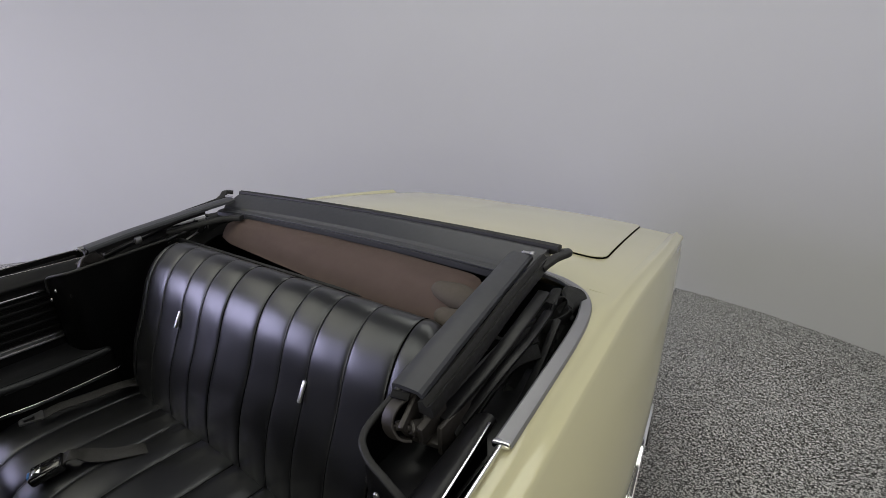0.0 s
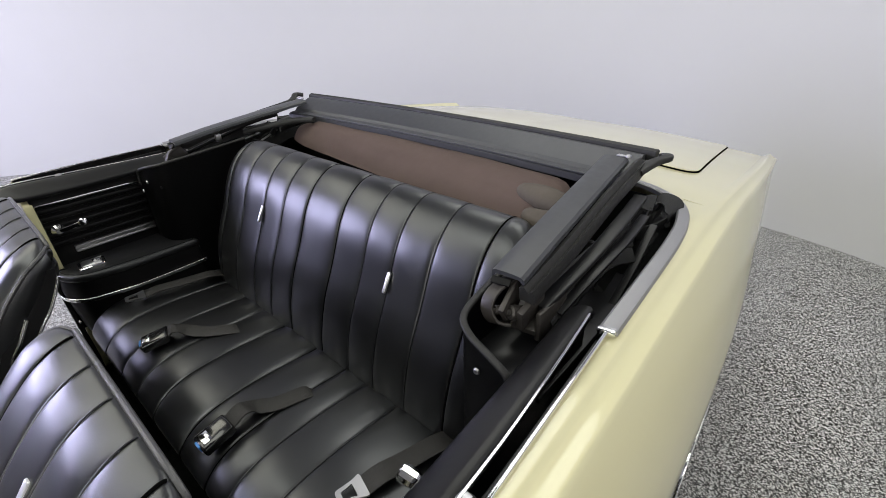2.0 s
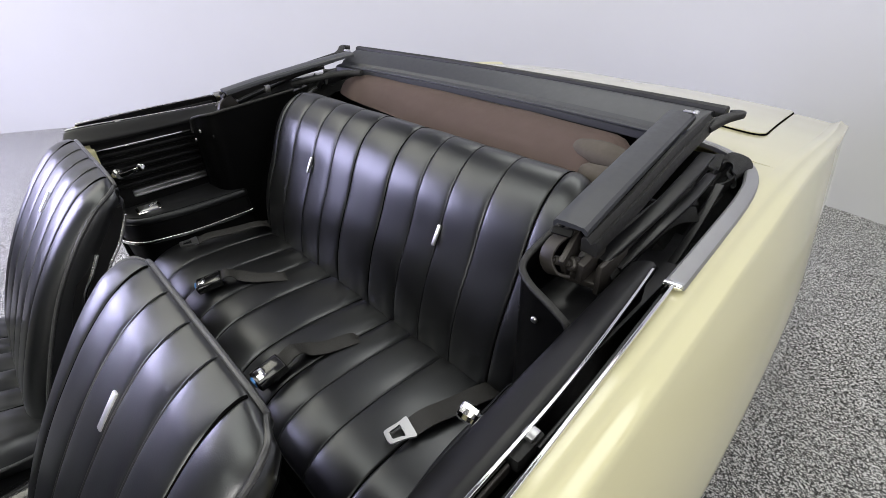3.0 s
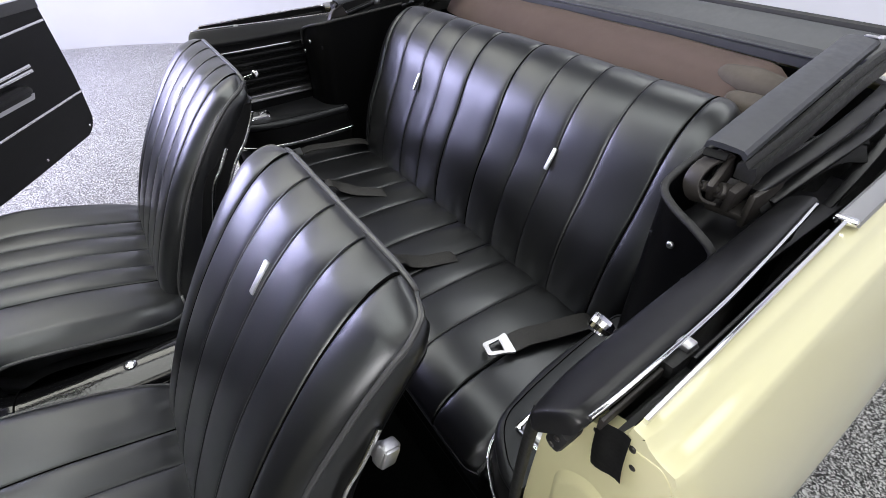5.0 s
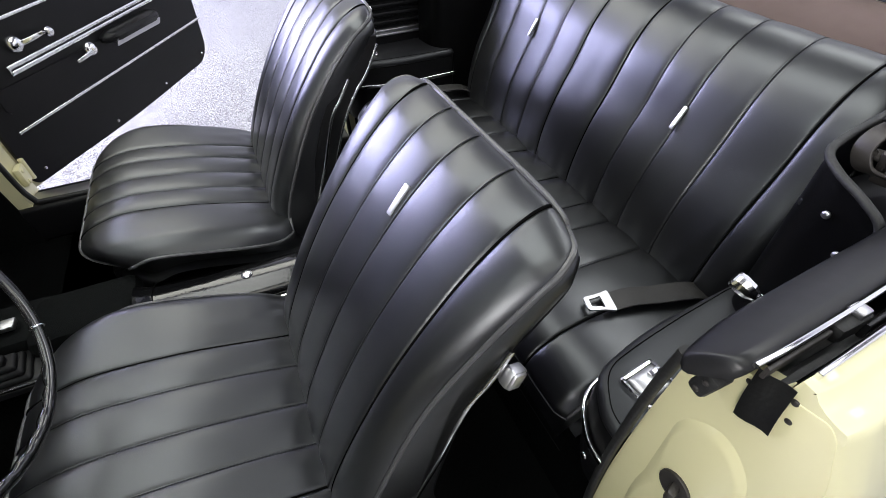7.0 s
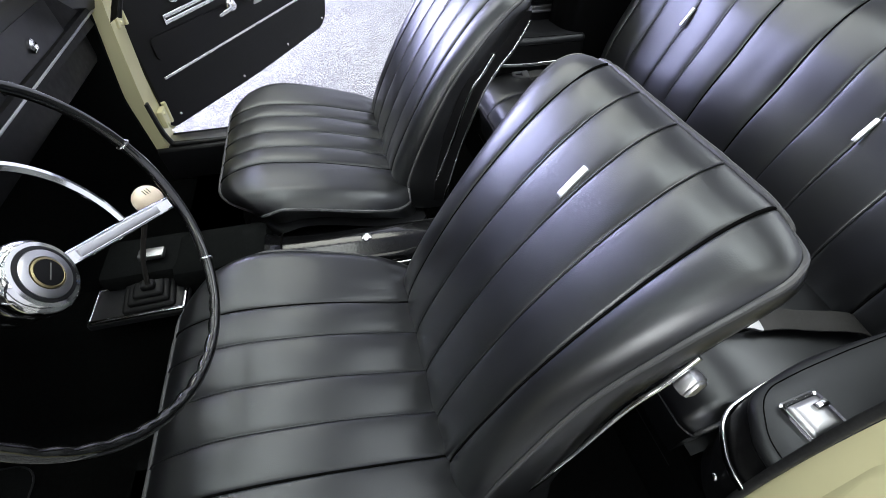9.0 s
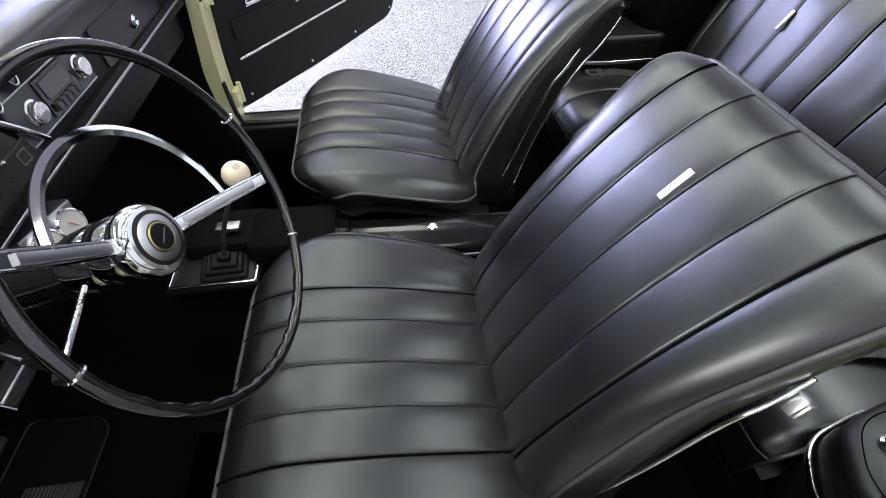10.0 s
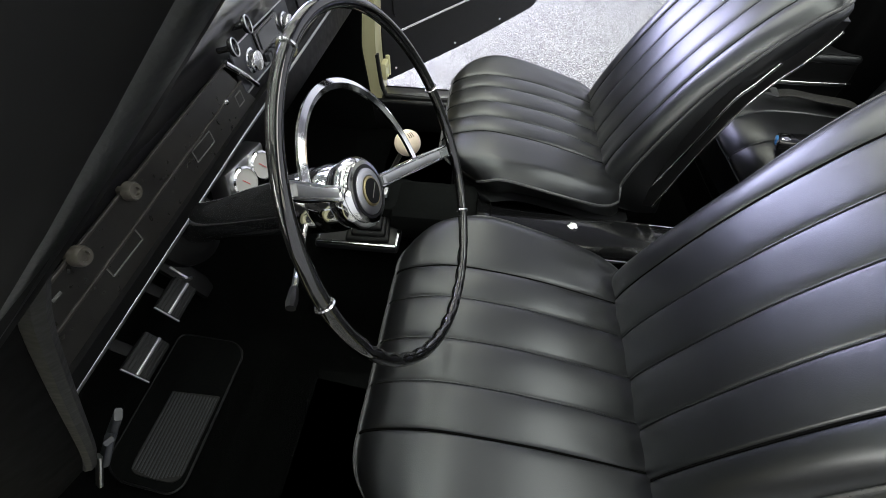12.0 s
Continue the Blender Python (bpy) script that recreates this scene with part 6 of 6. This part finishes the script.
# ---- windscreen, nose and wheels ----
def windscreen():
    base = [(0.775, -1.365, 0.945), (0.70, -1.45, 0.950), (0.55, -1.535, 0.955), (0.30, -1.592, 0.960), (0, -1.61, 0.962)]
    head = [(0.592, -1.020, 1.300), (0.56, -1.055, 1.318), (0.46, -1.085, 1.330), (0.25, -1.105, 1.338), (0, -1.112, 1.340)]
    full = lambda half: spline(half + [(-x, y, z) for x, y, z in half[-2::-1]], 5)
    lo, hi = full(base), full(head)
    ws = thing("windscreen", "curved clear windscreen in a black-edged frame", "windscreen", (0, -1.5, 0.95))
    bm = bmesh.new()
    rows = [[a.lerp(b, f) + Vector((0, -0.03 * math.sin(math.pi * f), 0)) for a, b in zip(lo, hi)] for f in [q / 8 for q in range(9)]]
    grid(bm, rows)
    bmesh.ops.solidify(bm, geom=bm.faces[:], thickness=0.005)
    g = part("glass", bm, GLASS, ws, "clear curved glass", 80)
    g.visible_shadow = False
    for s in (1, -1):
        bm = bmesh.new()
        path = spline([(s * 0.774, -1.395, 0.93), (s * 0.730, -1.285, 1.05), (s * 0.685, -1.188, 1.15), (s * 0.635, -1.098, 1.25), (s * 0.595, -1.035, 1.31)], 5)
        sweep(bm, path, rrect(0.055, 0.055, 0.022, 5))
        post = part("screen_pillar", bm, MATTE, ws, "matte black windscreen pillar", 60)
        bm = bmesh.new()
        tube(bm, [p + Vector((0, 0.031, 0.004)) for p in path], 0.009, 10)
        part("pillar_bead", bm, VINYL, post, "satin rolled edge of the pillar", 60)
    bm = bmesh.new()
    sweep(bm, hi, rrect(0.05, 0.03, 0.01))
    part("screen_header", bm, GLOSS, ws, "dark windscreen header")
    bm = bmesh.new()
    sweep(bm, [p + Vector((0, -0.012, -0.004)) for p in lo], rrect(0.03, 0.012, 0.004))
    part("screen_seal", bm, RUBBER, ws, "black windscreen seal")


windscreen()


def nose():
    """Scuttle, bonnet and front wings, which close the body ahead of the screen."""
    bm = bmesh.new()
    rows = []
    for i in range(30):
        y = -1.40 - 1.98 * i / 29
        f = i / 29
        ring = []
        for k in range(-14, 15):
            x = 0.79 * k / 14
            ring.append(Vector((x, y if abs(x) > 0.70 else min(y, -1.64 - 0.3 * f) if i < 4 else y, 0.925 - 0.045 * f * f + 0.02 * (1 - (abs(x) / 0.79) ** 2) + (0.012 if abs(x) > 0.68 else 0))))
        rows.append(ring)
    rows = rows[4:]
    grid(bm, rows)
    bmesh.ops.recalc_face_normals(bm, faces=bm.faces)
    bmesh.ops.solidify(bm, geom=bm.faces[:], thickness=0.004)
    part("bonnet", bm, PAINT, car, "pale yellow bonnet")
    for s in (1, -1):
        bm = bmesh.new()
        rows = []
        for i in range(60):
            y = -3.38 + 1.82 * i / 59
            low = arch(y, -2.42, 0.315)
            fall = 0.045 * ((-1.40 - y) / 1.98) ** 2
            rows.append([Vector((s * x, y, z - fall * max(0, z - 0.3) / 0.6)) for x, z in [(0.785, 0.925), (0.80, 0.915), (0.845, 0.84), (0.868, 0.72), (0.866, 0.65)] + [(0.864 - 0.04 * ((0.65 - (0.65 + (low - 0.65) * k / 4)) / 0.4) ** 2, 0.65 + (low - 0.65) * k / 4) for k in range(1, 5)]])
        grid(bm, rows)
        bmesh.ops.recalc_face_normals(bm, faces=bm.faces)
        bmesh.ops.solidify(bm, geom=bm.faces[:], thickness=0.004)
        part("front_wing", bm, PAINT, car, "pale yellow front wing")
    bm = bmesh.new()
    box(bm, (0, -3.385, 0.60), (1.70, 0.03, 0.56), 0.012)
    part("nose_panel", bm, PAINT, car, "pale yellow nose panel")
    bm = bmesh.new()
    box(bm, (0, 1.49, 0.46), (1.44, 0.09, 0.11), 0.03, segs=3)
    part("rear_bumper", bm, CHROME, car, "chrome rear bumper")
    for s in (1, -1):
        for y in (0.47, -2.42):
            m = axis((s * 0.70, y, 0.31), (s, 0, 0))
            bm = bmesh.new()
            lathe(bm, [(0.19, -0.085), (0.26, -0.095), (0.305, -0.08), (0.31, -0.04), (0.31, 0.04), (0.305, 0.08), (0.26, 0.095), (0.19, 0.085)], m, 40)
            w = part("wheel", bm, RUBBER, car, "black tyre on a steel wheel")
            bm = bmesh.new()
            lathe(bm, [(0.188, -0.08), (0.188, 0.086), (0.17, 0.07), (0.12, 0.075), (0.05, 0.095), (0.02, 0.097)], m, 40)
            part("wheel_cover", bm, CHROME, w, "chrome wheel cover")


nose()
